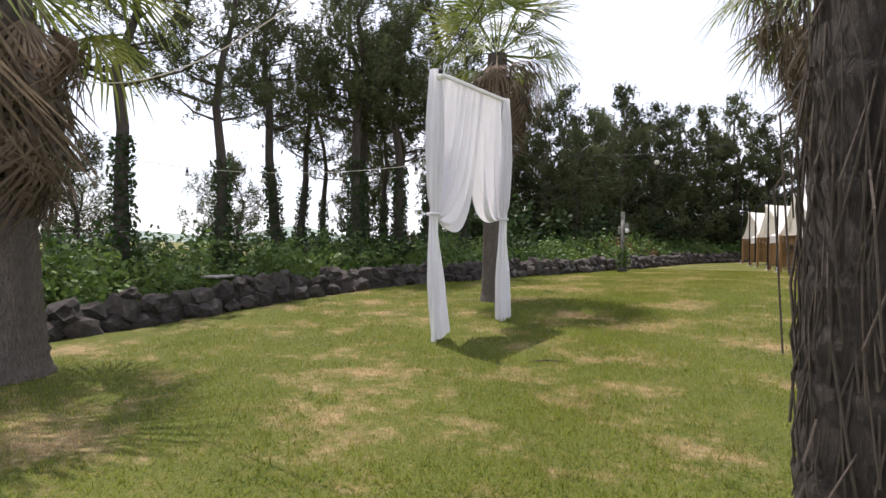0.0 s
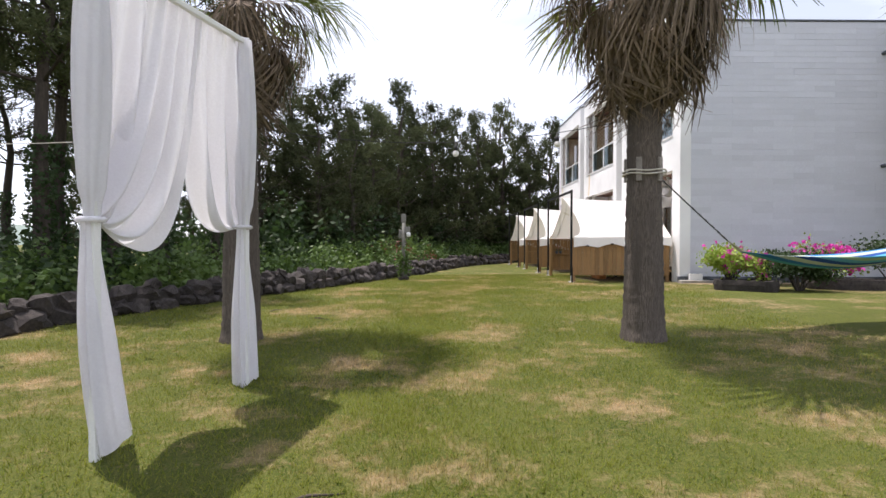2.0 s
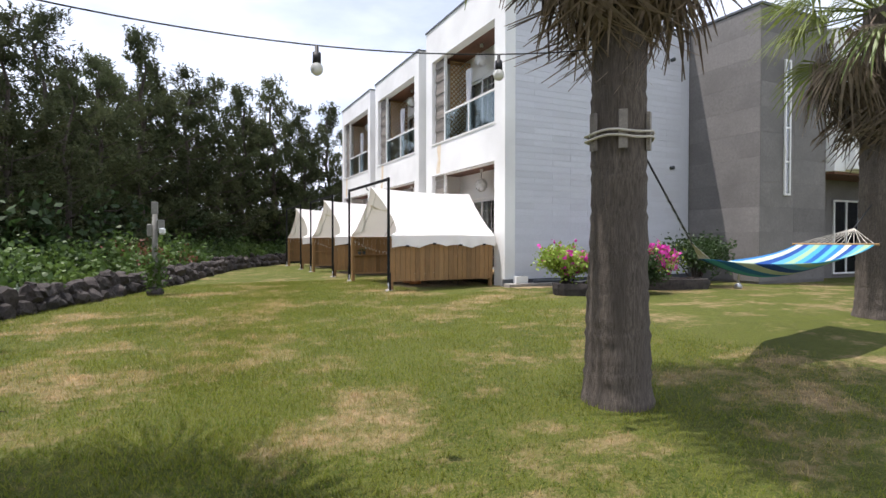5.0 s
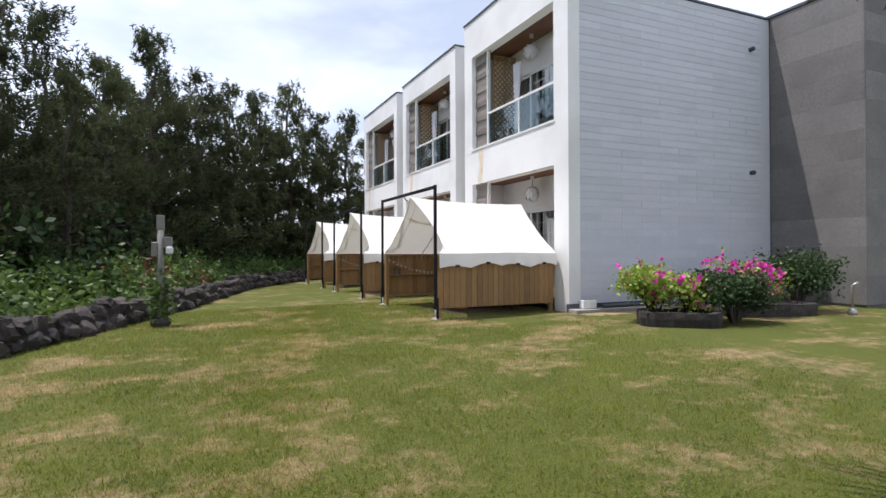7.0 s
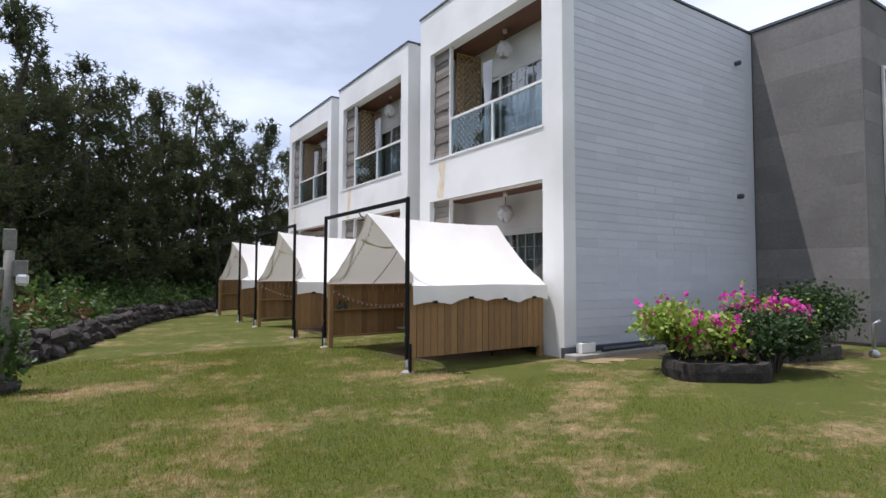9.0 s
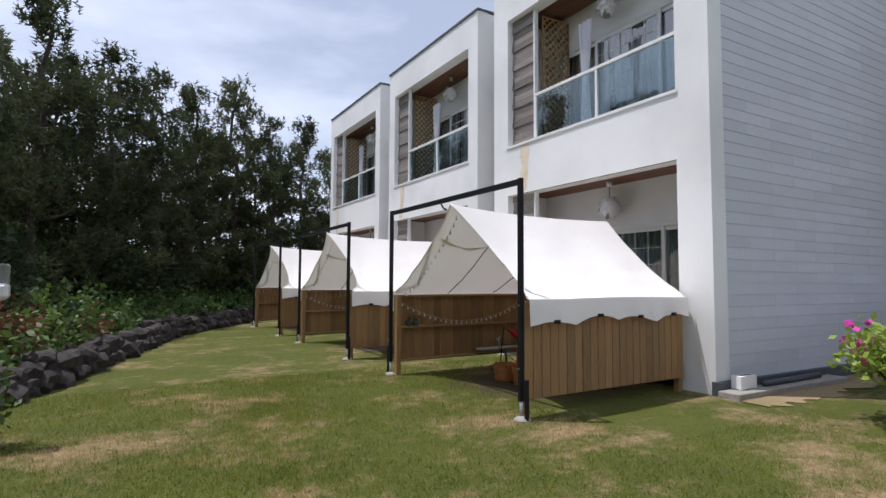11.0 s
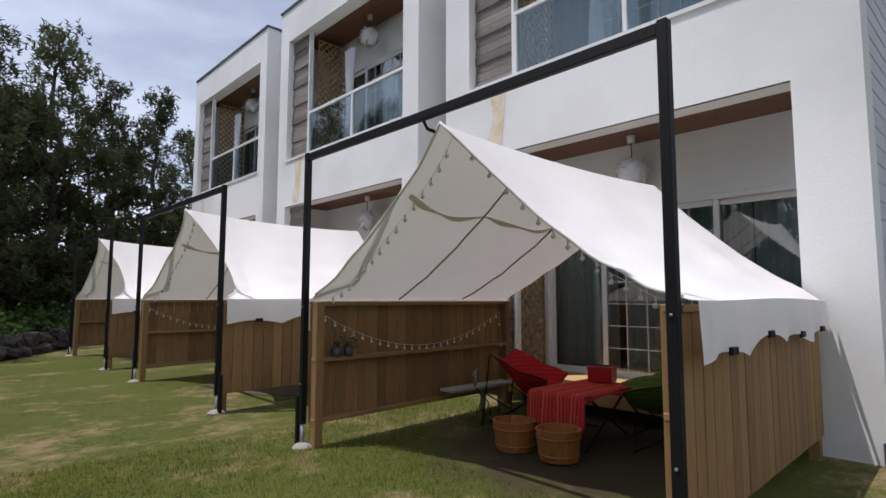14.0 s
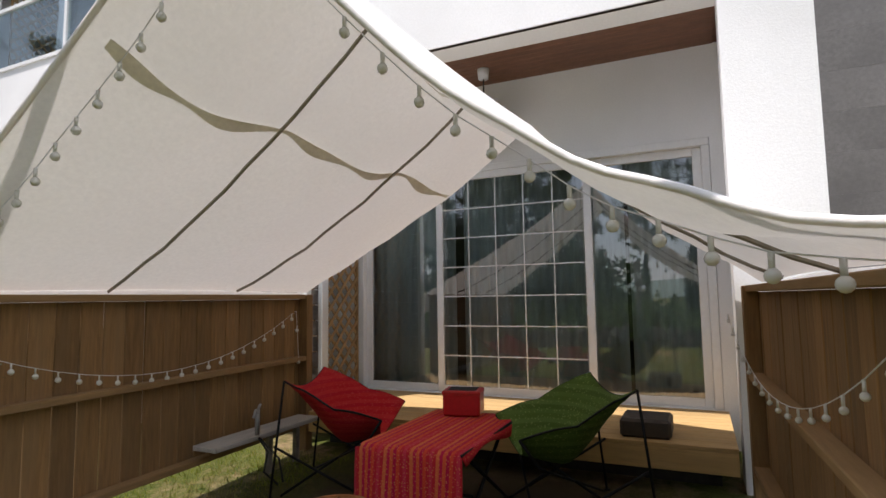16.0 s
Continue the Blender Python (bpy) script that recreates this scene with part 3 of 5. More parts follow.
    tagged(Shape().box(FX - .025, o0 - .03, SILL - .05, FX, o1 + .03, SILL).ob("sill", M_FRAME), "white ledge under the balcony opening", "sill", kind="structure")
    # stain under the louvre
    s = Shape().sheet(lambda u, v: (FX - .004, l0 + .02 + (.26 + .05 * math.sin(9 * v)) * u + .1 * (1 - v), LINTEL + .05 + v * (SILL - LINTEL - .12)), 3, 6)
    tagged(s.ob("rust_stain", M_RUST), "ochre run-off stain down the white stucco", "stain", group="wall stains")
    lattice(FX + q + .04, BX - .04, l0 - .02, SILL - .1, UPTOP - .12)
    petal_lamp(8.0, o0 + 2.05, UPTOP + .04)
    petal_lamp(8.0, o0 + 2.05, LINTEL + .04)
    # tied sheer curtain on the upper balcony
    def drape(u, v):
        pinch = 0.35 + 0.65 * abs(v - 0.42) / 0.58
        return (FX + .42 + .05 * math.sin(u * 19), o0 + 2.35 + (u - .5) * .34 * pinch, SILL - .02 + 2.2 * v)
    tagged(Shape().sheet(drape, 24, 14).ob("tied_curtain", M_SHEER, smooth=True), "white sheer curtain tied in the middle on the balcony", "curtain", group="balcony curtains")


for k, (a, b, c, d) in enumerate(UNITS):
    balcony_unit(k + 1, a, b, c, d)

# recesses between the units, each with a drain pipe
for k, y in enumerate((25.42, 31.34)):
    tagged(Shape().box(8.6, y - .36, .3, 8.8, y + .38, 8.5).ob(f"wall_recess_{k + 1}", M_CONC), "grey recessed wall between the units", "wall", kind="structure")
    tagged(Shape().tube([(8.0, y - .12, .3), (8.0, y - .12, 8.4)], .05, 10).ob("drain_pipe", M_CAP, smooth=True), "dark vertical rainwater pipe in the recess", "pipe", group="rainwater pipes")

# plinth along the side wall
tagged(Shape().box(FX - .05, Y0 - .09, .2, GX, Y0 + .02, .62).ob("plinth", M_CAP), "dark plinth at the foot of the side wall", "plinth", kind="structure")

# ---- grey neighbouring block ----
GY0, GX1 = 17.15, 17.5
tagged(Shape().box(GX + .03, GY0 + .03, .2, GX1 - .03, 26, 8.5).box(GX1 - .03, GY0 + .9, .2, 24, 26, 2.95).box(GX1 - .03, GY0 + .95, 2.95, 24, 26, 3.8).ob("wall_grey", M_CONC), "grey stone-clad stair tower", "wall", kind="structure")
tagged(Shape().box(GX - .03, GY0 - .03, 8.52, GX1 + .02, 26, 8.59).ob("trim_grey", M_CAP), "dark coping on the grey tower", "coping", kind="structure")
tagged(Shape().slab(GX1 + .002, GY0 - .25, 3.85, 23.0, 25, 8.3, .02).ob("wall_white_upper", M_STUCCO), "white stucco upper storey that overhangs the entrance", "wall", kind="structure")
tagged(Shape().box(GX1 + .05, GY0 - .2, 3.78, 22.9, 20, 3.848).ob("ceiling_porch", M_WOODC), "brown board soffit under the overhang", "ceiling", kind="structure")
tagged(Shape().box(23.02, 13, .2, 30, 26, 6.2).ob("wall_dark", M_CLAD), "charcoal metal-clad house", "wall", kind="structure")


def wall_window(x0, x1, z0, z1, y, lab, nx=1, nz=1):
    e = tagged(hub("window", (x0 + x1) / 2, y, z0), lab, "window", group="side windows")
    w, h = (x1 - x0) / 2, z1 - z0
    s = Shape().slab(-w, -.06, 0, w, .0, .06).slab(-w, -.06, h - .06, w, 0, h).slab(-w, -.06, .06, -w + .06, 0, h - .06).slab(w - .06, -.06, .06, w, 0, h - .06)
    for i in range(1, nz):
        s.slab(-w + .06, -.05, h * i / nz - .03, w - .06, -.01, h * i / nz + .03)
    for i in range(1, nx):
        x = -w + 2 * w * i / nx
        s.slab(x - .03, -.051, .06, x + .03, -.009, h - .06)
    s.ob("frame", M_FRAME, e)
    Shape().box(-w + .06, -.03, .06, w - .06, -.02, h - .06).ob("pane", M_GLASS, e)
    return e


wall_window(15.38, 15.66, 3.04, 7.05, GY0 - .006, "tall narrow white-framed stair window", 1, 4)
wall_window(18.2, 19.5, 4.9, 6.1, GY0 - .256, "white-framed window in the upper storey", 2, 1)
wall_window(19.4, 22.4, .55, 3.1, GY0 + .894, "white-framed glass entrance door with side panes", 4, 1)
tagged(Shape().slab(18.0, GY0 - .55, 3.9, 20.0, GY0 - .256, 4.75, .02).ob("window_box", M_STUCCO), "white stucco box below the window", "ledge", kind="structure")

# ---- fences, canvas shelters and their steel frames ----
FY0, FY1, FXF, FXB, FZ0, FZ1 = 19.94, 23.60, 4.06, 7.16, 0.63, 1.80
SKEW = {1: 2.2, -1: 2.8}       # the fences run slightly askew to the building
board_mesh = Shape().slab(0, -.009, 0, .133, .009, FZ1 - FZ0 - .04, .003).mesh("board", M_BOARD)
rail_mesh = Shape().slab(0, 0, 0, FXB - FXF, .085, .04, .004).mesh("rail", M_RAILW)
cap_mesh = Shape().slab(0, -.055, 0, FXB - FXF, .055, .04, .004).mesh("cap_rail", M_RAILW)
post_mesh = Shape().slab(0, 0, 0, .09, .09, FZ1 - .30, .004).mesh("post", M_BOARD)


def fence(y, inward):
    """Upright boards on three rails; the rails are on the side of the shelter (inward 1 or -1)."""
    e = tagged(hub("wood_fence", FXF, y, FZ0, SKEW[inward]), "brown pine board fence panel raised above the grass", "fence", group="shelter fences")
    n = 22
    for i in range(n):
        piece("board", board_mesh, e, pose(i * (FXB - FXF) / n, 0, 0) @ pose(0, random.uniform(-.003, .003), 0))
    flip = Matrix.Diagonal((1, inward, 1, 1))
    for z in (0.0, .58):
        piece("rail", rail_mesh, e, pose(0, .012 * inward, z) @ flip)
    piece("cap_rail", cap_mesh, e, pose(0, .03 * inward, FZ1 - FZ0 - .038))
    for x in (0.004, FXB - FXF - .095):
        piece("post", post_mesh, e, pose(x, .012 * inward, .30 - FZ0) @ flip)
    return e


def sag(t, amount):
    return -amount * 4 * t * (1 - t)


def canvas(y_mid):
    """An open ridge shelter: two sagging slopes, scalloped valances, seams and a band inside."""
    e = tagged(hub("canvas_shelter", 4.06, y_mid, 0), "off-white canvas ridge shelter with scalloped valance over fences", "canopy", group="canvas shelters")
    XA, XB, RZ, EZ = 0.0, 3.14, 3.22, 1.83
    rr = random.Random(int(y_mid * 10))

    def slope(sg, off=0.0):
        def fn(u, v):
            x = XA + (XB - XA) * u
            front = math.exp(-((u - 0.0) / .16) ** 2)
            y = (1.78 if sg > 0 else -1.95) * v + .045 * x * v - .09 * x * (1 - v)
            z = RZ - .035 * x * (1 - v) + (EZ - RZ) * v + sag(u, .055) * (1 - v) + sag(v, (.08 if sg > 0 else .09) + .05 * math.sin(u * 3.1)) - (.24 * math.exp(-(u / .30) ** 2) * math.sin(math.pi * v) if sg < 0 else 0) - off
            z += .020 * math.sin(u * 17 + v * 3) * math.sin(v * 3.14) + .034 * noise.noise(Vector((u * 7, v * 5 + sg, y_mid))) * math.sin(v * 3.14) + .008 * math.sin(v * 29 + u * 7) * v
            x += .10 * front * (1 - v) + (.10 if sg > 0 else .42) * front * math.sin(math.pi * v) + .02 * math.sin(v * 9) * front
            return (x, y, z)
        return fn
    Shape().sheet(slope(1), 28, 22).ob("roof_cloth", M_CANVAS, e, True)
    Shape().sheet(slope(-1), 28, 22).ob("roof_cloth", M_CANVAS, e, True)
    for sg in (1, -1):
        def val(u, v):
            top = slope(sg)(u, 1)
            fold = math.sin(u * 34 + math.sin(u * 9) * 2)
            drop = .34 - .07 * abs(math.sin(u * math.pi * 4.0)) + .025 * math.sin(u * 11)
            return (top[0], top[1] + sg * (.045 + .016 * v * (1 + fold)), top[2] - drop * v + .02 * v * v)
        Shape().sheet(val, 90, 6).ob("valance", M_CANVAS, e, True)
        # webbing seams and the rumpled band on the inside
        for u in (.36, .70):
            f = slope(sg, .024)
            Shape().tube([f(u, .02 + .96 * i / 12) for i in range(13)], .010, 5).ob("seam", M_SEAM, e)
        f = slope(sg, .012)
        Shape().sheet(lambda u, v: Vector(f(.03 + .95 * u, .30 + .020 * v + .010 * math.sin(u * 31) * v + .014 * abs(math.sin(u * 8.6)))), 60, 2).ob("band", M_BAND, e)
        g = slope(sg, -.006)
        Shape().tube([g(0.0, .97 * i / 20) for i in range(21)], .013, 6).ob("hem", M_CANVAS, e, True)
        # black tabs on the valance
        for u in (.14, .39, .64, .88):
            p = val(u, 1.0)
            Shape().slab(p[0] - .05, p[1] - .012, p[2] - .02, p[0] + .05, p[1] + .012, p[2] + .025).ob("tab", M_BLACK, e)
    # bulbs on a cord round the front hem
    cord = []
    for sg in (1, -1):
        f = slope(sg, .05)
        cord.append([Vector(f(.05, v / 16)) for v in range(17)])
    c = Shape()
    for pts in cord:
        c.tube(pts, .0025, 5)
    c.ob("light_cord", M_WHITE, e)
    b = Shape()
    for pts in cord:
        for i in range(1, 16):
            p = pts[i]
            b.tube([p, p + Vector((0, 0, -.04))], .008, 5).ball(p + Vector((0, 0, -.055)), .019, 8, 6)
    tagged(b.ob("bulb", M_BULB, e, True), kind="stuff")
    return e


def steel_frame(y0, y1):
    e = tagged(hub("steel_frame", 4.02, y0, 0), "black steel goalpost frame in front of a canvas shelter", "frame", group="steel frames")
    w, t = y1 - y0, .029
    s = Shape()
    s.slab(-t, -t, .62, t, t, 3.30, .004).slab(-t, w - t, .62, t, w + t, 3.30, .004).slab(-t * .8, t, 3.22, t * .8, w - t, 3.29, .004)
    s.ob("goalpost", M_BLACK, e)
    for y in (0, w):
        g = ground(4.02, y0 + y)
        Shape().tube([(0, y, g - .1), (0, y, .64)], .022, 8).ob("stake", M_STEEL, e, True)
        Shape().slab(-.022, y - .13 if y == 0 else y + .06, g - .05, .022, y - .086 if y == 0 else y + .104, g + .48, .004).ob("stub", M_BLACK, e)
        f = Shape().ball((0.0, y - .03, g), .115, 12, 7, .42)
        for i, p in enumerate(f.v):
            q = 1 + .22 * noise.noise(Vector(p) * 9)
            f.v[i] = (p[0] * q, y + (p[1] - y) * q, p[2])
        f.ob("footing", M_CEM, e)
        for z in (1.0, 1.75):
            Shape().ball((-t - .002, y, z), .010, 6, 4).ob("bolt", M_STEEL, e)
    Shape().tube([(0, w * .52, 3.21), (.02, w * .52 - .02, 3.15), (.05, w * .5, 3.12)], .014, 6).ob("hook", M_BLACK, e)
    return e


for k in range(3):
    dy = 5.86 * k
    for y, s in ((FY0 + dy, 1), (FY1 + dy, -1)):
        fence(y, s)
    canvas(21.84 + dy)
    steel_frame(19.95 + dy, 23.65 + dy)


def string_lights(pts, lab, n, r=.016, hang=.03):
    e = tagged(hub("string_lights", *pts[0]), lab, "string lights", group="string lights")
    o = Vector(pts[0])
    P = [Vector(p) - o for p in pts]
    Shape().tube(P, .002, 5).ob("cord", M_WHITE, e)
    s = Shape()
    for i in range(n):
        a = i / (n - 1) * (len(P) - 1)
        j = min(int(a), len(P) - 2)
        p = P[j].lerp(P[j + 1], a - j)
        s.tube([p, p + Vector((0, 0, -hang))], .005, 5).ball(p + Vector((0, 0, -hang - r * .8)), r, 8, 6)
    tagged(s.ob("bulb", M_BULB, e, True), kind="stuff")
    return e


for k in range(2):
    y = FY1 - .07 + 5.86 * k
    tilt = math.tan(radians(2.6))
    string_lights([(4.18 + 2.75 * i / 16, y + tilt * 2.75 * i / 16, 1.66 - .36 * (1 - ((i - 8) / 8) ** 2)) for i in range(17)] + [(6.96, y + .12, 1.25)], "small white bulbs draped along the inside of the fence", 26)
string_lights([(4.45 + 2.5 * i / 16, FY0 + .12 + .19 * i / 16, 1.62 - .30 * (1 - ((i - 8) / 8) ** 2)) for i in range(17)], "small white bulbs draped along the inside of the fence", 16, .012)

# deck in front of the door
for k in range(3):
    y = 20.23 + PITCH * k
    e = tagged(hub("wood_deck", 7.10, y, .5), "yellow pine deck step in front of the glass door", "deck", group="deck steps")
    me = Shape().slab(0, 0, .0, .135, 3.50, .03, .003).mesh("plank", M_DECK)
    for i in range(9):
        piece("plank", me, e, pose(.0 + .141 * i, 0, .225))
    Shape().slab(.0, .0, .08, .035, 3.5, .223, .004).ob("fascia", M_DECK, e)
    Shape().box(.3, .1, -.1, .9, 3.4, .2).ob("bearer", M_CORE, e)
lattice(7.36, 8.30, 23.94, .76, 3.0)
lattice(7.36, 8.30, 23.94 + PITCH, .76, 3.0)
tagged(Shape().slab(7.26, 23.80, .35, 7.33, 23.92, 3.0, .005).ob("white_post", M_FRAME), "white post beside the lattice screen", "post")
# trodden soil under the shelters
for k in range(1, 3):
    s = Shape()
    for i in range(161):
        a = 2 * math.pi * i / 160
        q = 1 + .16 * noise.noise(Vector((2.2 * math.cos(a), 2.2 * math.sin(a), k))) + .12 * noise.noise(Vector((14 * math.cos(a), 14 * math.sin(a), k)))
        s.v.append((5.9 + 1.15 * math.cos(a) * q, 21.8 + 5.86 * k + 1.5 * math.sin(a) * q, 0))
    s.v = [(x, y, ground(x, y) + .012) for x, y, z in s.v]
    s.v.append((5.85, 21.85 + 5.86 * k, ground(5.85, 21.85 + 5.86 * k) + .014))
    s.f = [(i, i + 1, 161) for i in range(160)]
    tagged(s.ob(f"ground_soil_{k + 1}", M_SOIL), "bare trodden brown soil under the shelter", "soil", kind="structure")


# ---- table, chairs and small things under the shelter ----
def camp_chair(x, y, rz, cloth, lab):
    g = ground(x, y)
    e = tagged(hub("camp_chair", x, y, g, rz), lab, "chair", group="camp chairs")
    e.scale = (1.16, 1.16, 1.16)

    def seat(u, v):
        # v: front edge to top of the back, u: side to side; the front corners stand up as points
        a = u * 2 - 1
        yy = .30 - .62 * v + .10 * v * v
        z = .30 + .03 * (1 - v) + .66 * max(0, v - .40) ** 1.2 - .05 * math.sin(v * 3)
        wing = a * a * (.10 * (1 - v) + .17 * math.sin(math.pi * min(1, v)) + .04)
        w = .30 + .05 * math.sin(math.pi * v) + (.02 if v > .8 else 0)
        if v > .9:
            z -= .03 * (1 - a * a)
        return (a * w, yy + .06 * a * a * (1 - v), z + wing)
    Shape().sheet(seat, 16, 16).ob("seat_sling", cloth, e, True, .008)
    s = Shape()
    tips = {(sx, v): Vector(seat((sx + 1) / 2, v)) for sx in (-1, 1) for v in (0.0, 1.0)}
    for sx in (-1, 1):
        s.tube([(sx * .33, -.30, 0), tips[sx, 1.0]], .0075, 8)
        s.tube([(-sx * .27, -.26, .02), (sx * .27, .26, .33), tips[sx, 0.0]], .0075, 8)
        s.tube([(sx * .27, .30, .01), (sx * .30, -.29, .31)], .0075, 8)
        s.tube([(-sx * .27, .28, .02), (sx * .27, .24, .30)], .0075, 8)
        s.tube([(sx * .33, -.30, .012), (sx * .33, -.30, -.001)], .018, 8)
    s.ob("legs", M_BLACK, e, True)
    rim = Shape()
    rim.tube([Vector(seat(0, i / 12)) for i in range(13)] + [Vector(seat(i / 12, 1)) for i in range(13)] + [Vector(seat(1, 1 - i / 12)) for i in range(13)], .006, 6)
    rim.ob("binding", M_BLACK, e, True)
    return e


camp_chair(6.45, 22.86, 196, M_CHAIRR, "red patterned cloth folding camp chair at the table")
camp_chair(6.52, 21.16, 30, M_CHAIRG, "green patterned cloth folding camp chair at the table")

TX0, TX1, TY0, TY1, TZ = 5.74, 6.74, 21.58, 22.22, .93
e = tagged(hub("camp_table", 0, 0, 0), "low folding camp table with a striped red cloth", "table")


def cloth(u, v):
    L, drop = TX1 - TX0 + .03, .33
    a = u * (L + drop)
    w = (v - .5)
    if a < drop:
        k = (drop - a)
        return (TX0 - .015 - .03 * math.sin(k * 3) - .02 * math.sin(v * 11) * k / drop, (TY0 + TY1) / 2 + w * .66 * (1 + .06 * k), TZ + .004 - k)
    edge = max(0, abs(w) - .46) / .04
    return (TX0 - .015 + a - drop, (TY0 + TY1) / 2 + w * .68, TZ + .008 - .05 * edge * (1 + .6 * math.sin(a * 7)))


Shape().sheet(cloth, 30, 40).ob("tablecloth", M_TCLOTH, e, True, .004)
Shape().slab(TX0, TY0, TZ - .025, TX1, TY1, TZ, .004).ob("top", M_BLACK, e)
s = Shape()
for y in (TY0 + .06, TY1 - .06):
    g = ground(6, y)
    s.tube([(TX0 + .08, y, g), (TX1 - .15, y, TZ - .03)], .012, 8).tube([(TX1 - .08, y, g), (TX0 + .15, y, TZ - .03)], .012, 8)
s.tube([(TX0 + .3, TY0 + .06, .62), (TX0 + .3, TY1 - .06, .62)], .01, 6)
s.ob("legs", M_BLACK, e, True)

e = tagged(hub("tissue_box", 6.66, 21.95, TZ + .013, 12), "glossy red tin box on the table", "box")
Shape().slab(-.10, -.13, 0, .10, .13, .16, .012).ob("body", M_BOXR, e)
Shape().slab(-.104, -.134, .135, .104, .134, .17, .008).ob("lid", M_BOXR, e)
# flat black plate on the lid stands for a slot's inner shade
Shape().box(-.075, -.10, .1701, .075, .10, .173).ob("slot", M_BLACK, e)


def tub(x, y):
    g = ground(x, y) + .012
    e = tagged(hub("wooden_tub", x, y, g), "round orange wooden tub with hoops on the soil", "tub", group="wooden tubs")
    n, h = 18, .27
    st = Shape()
    a = math.pi / n * .97
    for r0, r1, z in ((.170, .152, 0), (.205, .187, h)):
        for sgn in (-1, 1):
            for r in (r0, r1):
                st.v.append((r * math.cos(a * sgn), r * math.sin(a * sgn), z))
    st.f = [(0, 2, 6, 4), (1, 5, 7, 3), (4, 6, 7, 5), (0, 1, 3, 2), (0, 4, 5, 1), (2, 3, 7, 6)]
    me = st.mesh("stave", M_TUB)
    for i in range(n):
        piece("stave", me, e, pose(0, 0, 0, 0, 0, 360 / n * i))
    for z, r in ((.05, .178), (.20, .198)):
        Shape().tube([(r * math.cos(2 * math.pi * i / 28), r * math.sin(2 * math.pi * i / 28), z) for i in range(29)], .008, 6).ob("hoop", M_TUB, e, True)
    Shape().tube([(0, 0, .015), (0, 0, .03)], .158, 18).ob("bottom", M_TUB, e)
    return e


tub(5.44, 22.17)
tub(5.46, 21.68)

e = tagged(hub("doormat_cushion", 7.33, 20.80, .757), "dark brown square cushion block on the deck", "cushion")
Shape().slab(-.17, -.17, 0, .17, .17, .13, .02).ob("body", M_CUSH, e)

# low grey plank shelf with a tap beside the left fence
e = tagged(hub("wash_shelf", 6.35, 23.46, 0), "grey plank shelf with a small tap along the fence", "shelf")
Shape().slab(-.55, -.08, .74, .55, .14, .775, .005).ob("plank", M_PLANK, e)
for x in (.10, .42):
    Shape().box(x, .05, .3, x + .04, .09, .74).ob("leg", M_LOUV, e)
e = tagged(hub("water_tap", 6.2, 23.40, .77), "chrome water tap on the shelf", "tap")
Shape().tube([(0, 0, 0), (0, 0, .18)], .018, 10).tube([(0, 0, .16), (-.05, -.03, .19), (-.09, -.05, .15)], .012, 8).tube([(0, 0, .18), (.03, 0, .22)], .010, 8).ob("body", M_STEEL, e, True)
Shape().tube([(0, 0, 0), (-.02, -.12, -.10), (-.08, -.14, -.22), (.02, -.18, -.33)], .008, 6).tube([(0, 0, 0), (.1, -.12, -.18), (.05, -.2, -.32)], .008, 6).ob("hose", M_WIRE, e, True)


def pot(x, y, z, petals, lab, size=1.0):
    e = tagged(hub("flower_pot", x, y, z), lab, "potted plant", group="flower pots")
    Shape().tube([(0, 0, 0), (0, 0, .09)], [.04, .055], 12).ob("pot", M_CAP, e, True)
    c = rng.normal(0, 1, (60, 3)) * (.045, .045, .04) + (0, 0, .15)
    tagged(new("leaf", quads("leaf", leaves(c, .03, rng), M_LEAFD)), kind="stuff").parent = e
    c = rng.normal(0, 1, (14, 3)) * (.04, .04, .03) + (0, 0, .21)
    tagged(new("petal", quads("petal", leaves(c, .022, rng, 1, 1.1), petals)), kind="stuff").parent = e
    e.scale = (size, size, size)


pot(4.32, FY1 - .06, 1.243, M_PINK, "small pot with pink flowers on the fence rail")
pot(4.47, FY1 - .06, 1.243, M_SILV, "small pot with pale leaves on the fence rail")
pot(4.27, FY0 + .06, 1.243, M_RED, "small pot with a red flower on the fence rail", .5)

# cement blocks and gutter by the corner
e = tagged(hub("cement_block", 7.70, 19.46, .52), "white painted hollow cement block by the building corner", "block")
Shape().slab(-.19, -.08, 0, .19, .08, .19, .006).ob("body", M_STUCCO, e)
# thin dark plates on top imitate the shade inside the hollows
Shape().box(-.13, -.05, .1905, -.02, .05, .193).box(.02, -.05, .1905, .13, .05, .193).ob("hole", M_CAP, e)
tagged(Shape().slab(7.2, 19.22, .40, 10.2, 19.54, .515, .01).ob("kerb_slab", M_CEM), "low grey cement slab along the side wall", "slab", kind="structure")
tagged(Shape().tube([(8.1, 19.40, .56), (9.7, 19.42, .56)], .045, 10).ob("drain_pipe", M_CAP, smooth=True), "grey plastic pipe lying along the side wall", "pipe")
for z in (4.04, 7.50):
    tagged(Shape().tube([(13.53, Y0 - .10, z), (13.53, Y0 + .02, z)], .06, 12).ball((13.53, Y0 - .10, z), .065).ob("wall_vent", M_CAP, smooth=True), "small dark round vent on the side wall", "vent", group="wall vents")
s = Shape()
for i in range(61):
    x = 7.2 + 6.5 * i / 60
    d = .75 + .35 * noise.noise(Vector((x * 1.1, 0, 5))) + .22 * noise.noise(Vector((x * 5, 3, 0)))
    s.v += [(x, 19.56, ground(x, 19.56) + .014), (x, 19.56 - d, ground(x, 19.56 - d) + .012)]
s.f = [(2 * i, 2 * i + 1, 2 * i + 3, 2 * i + 2) for i in range(60)]
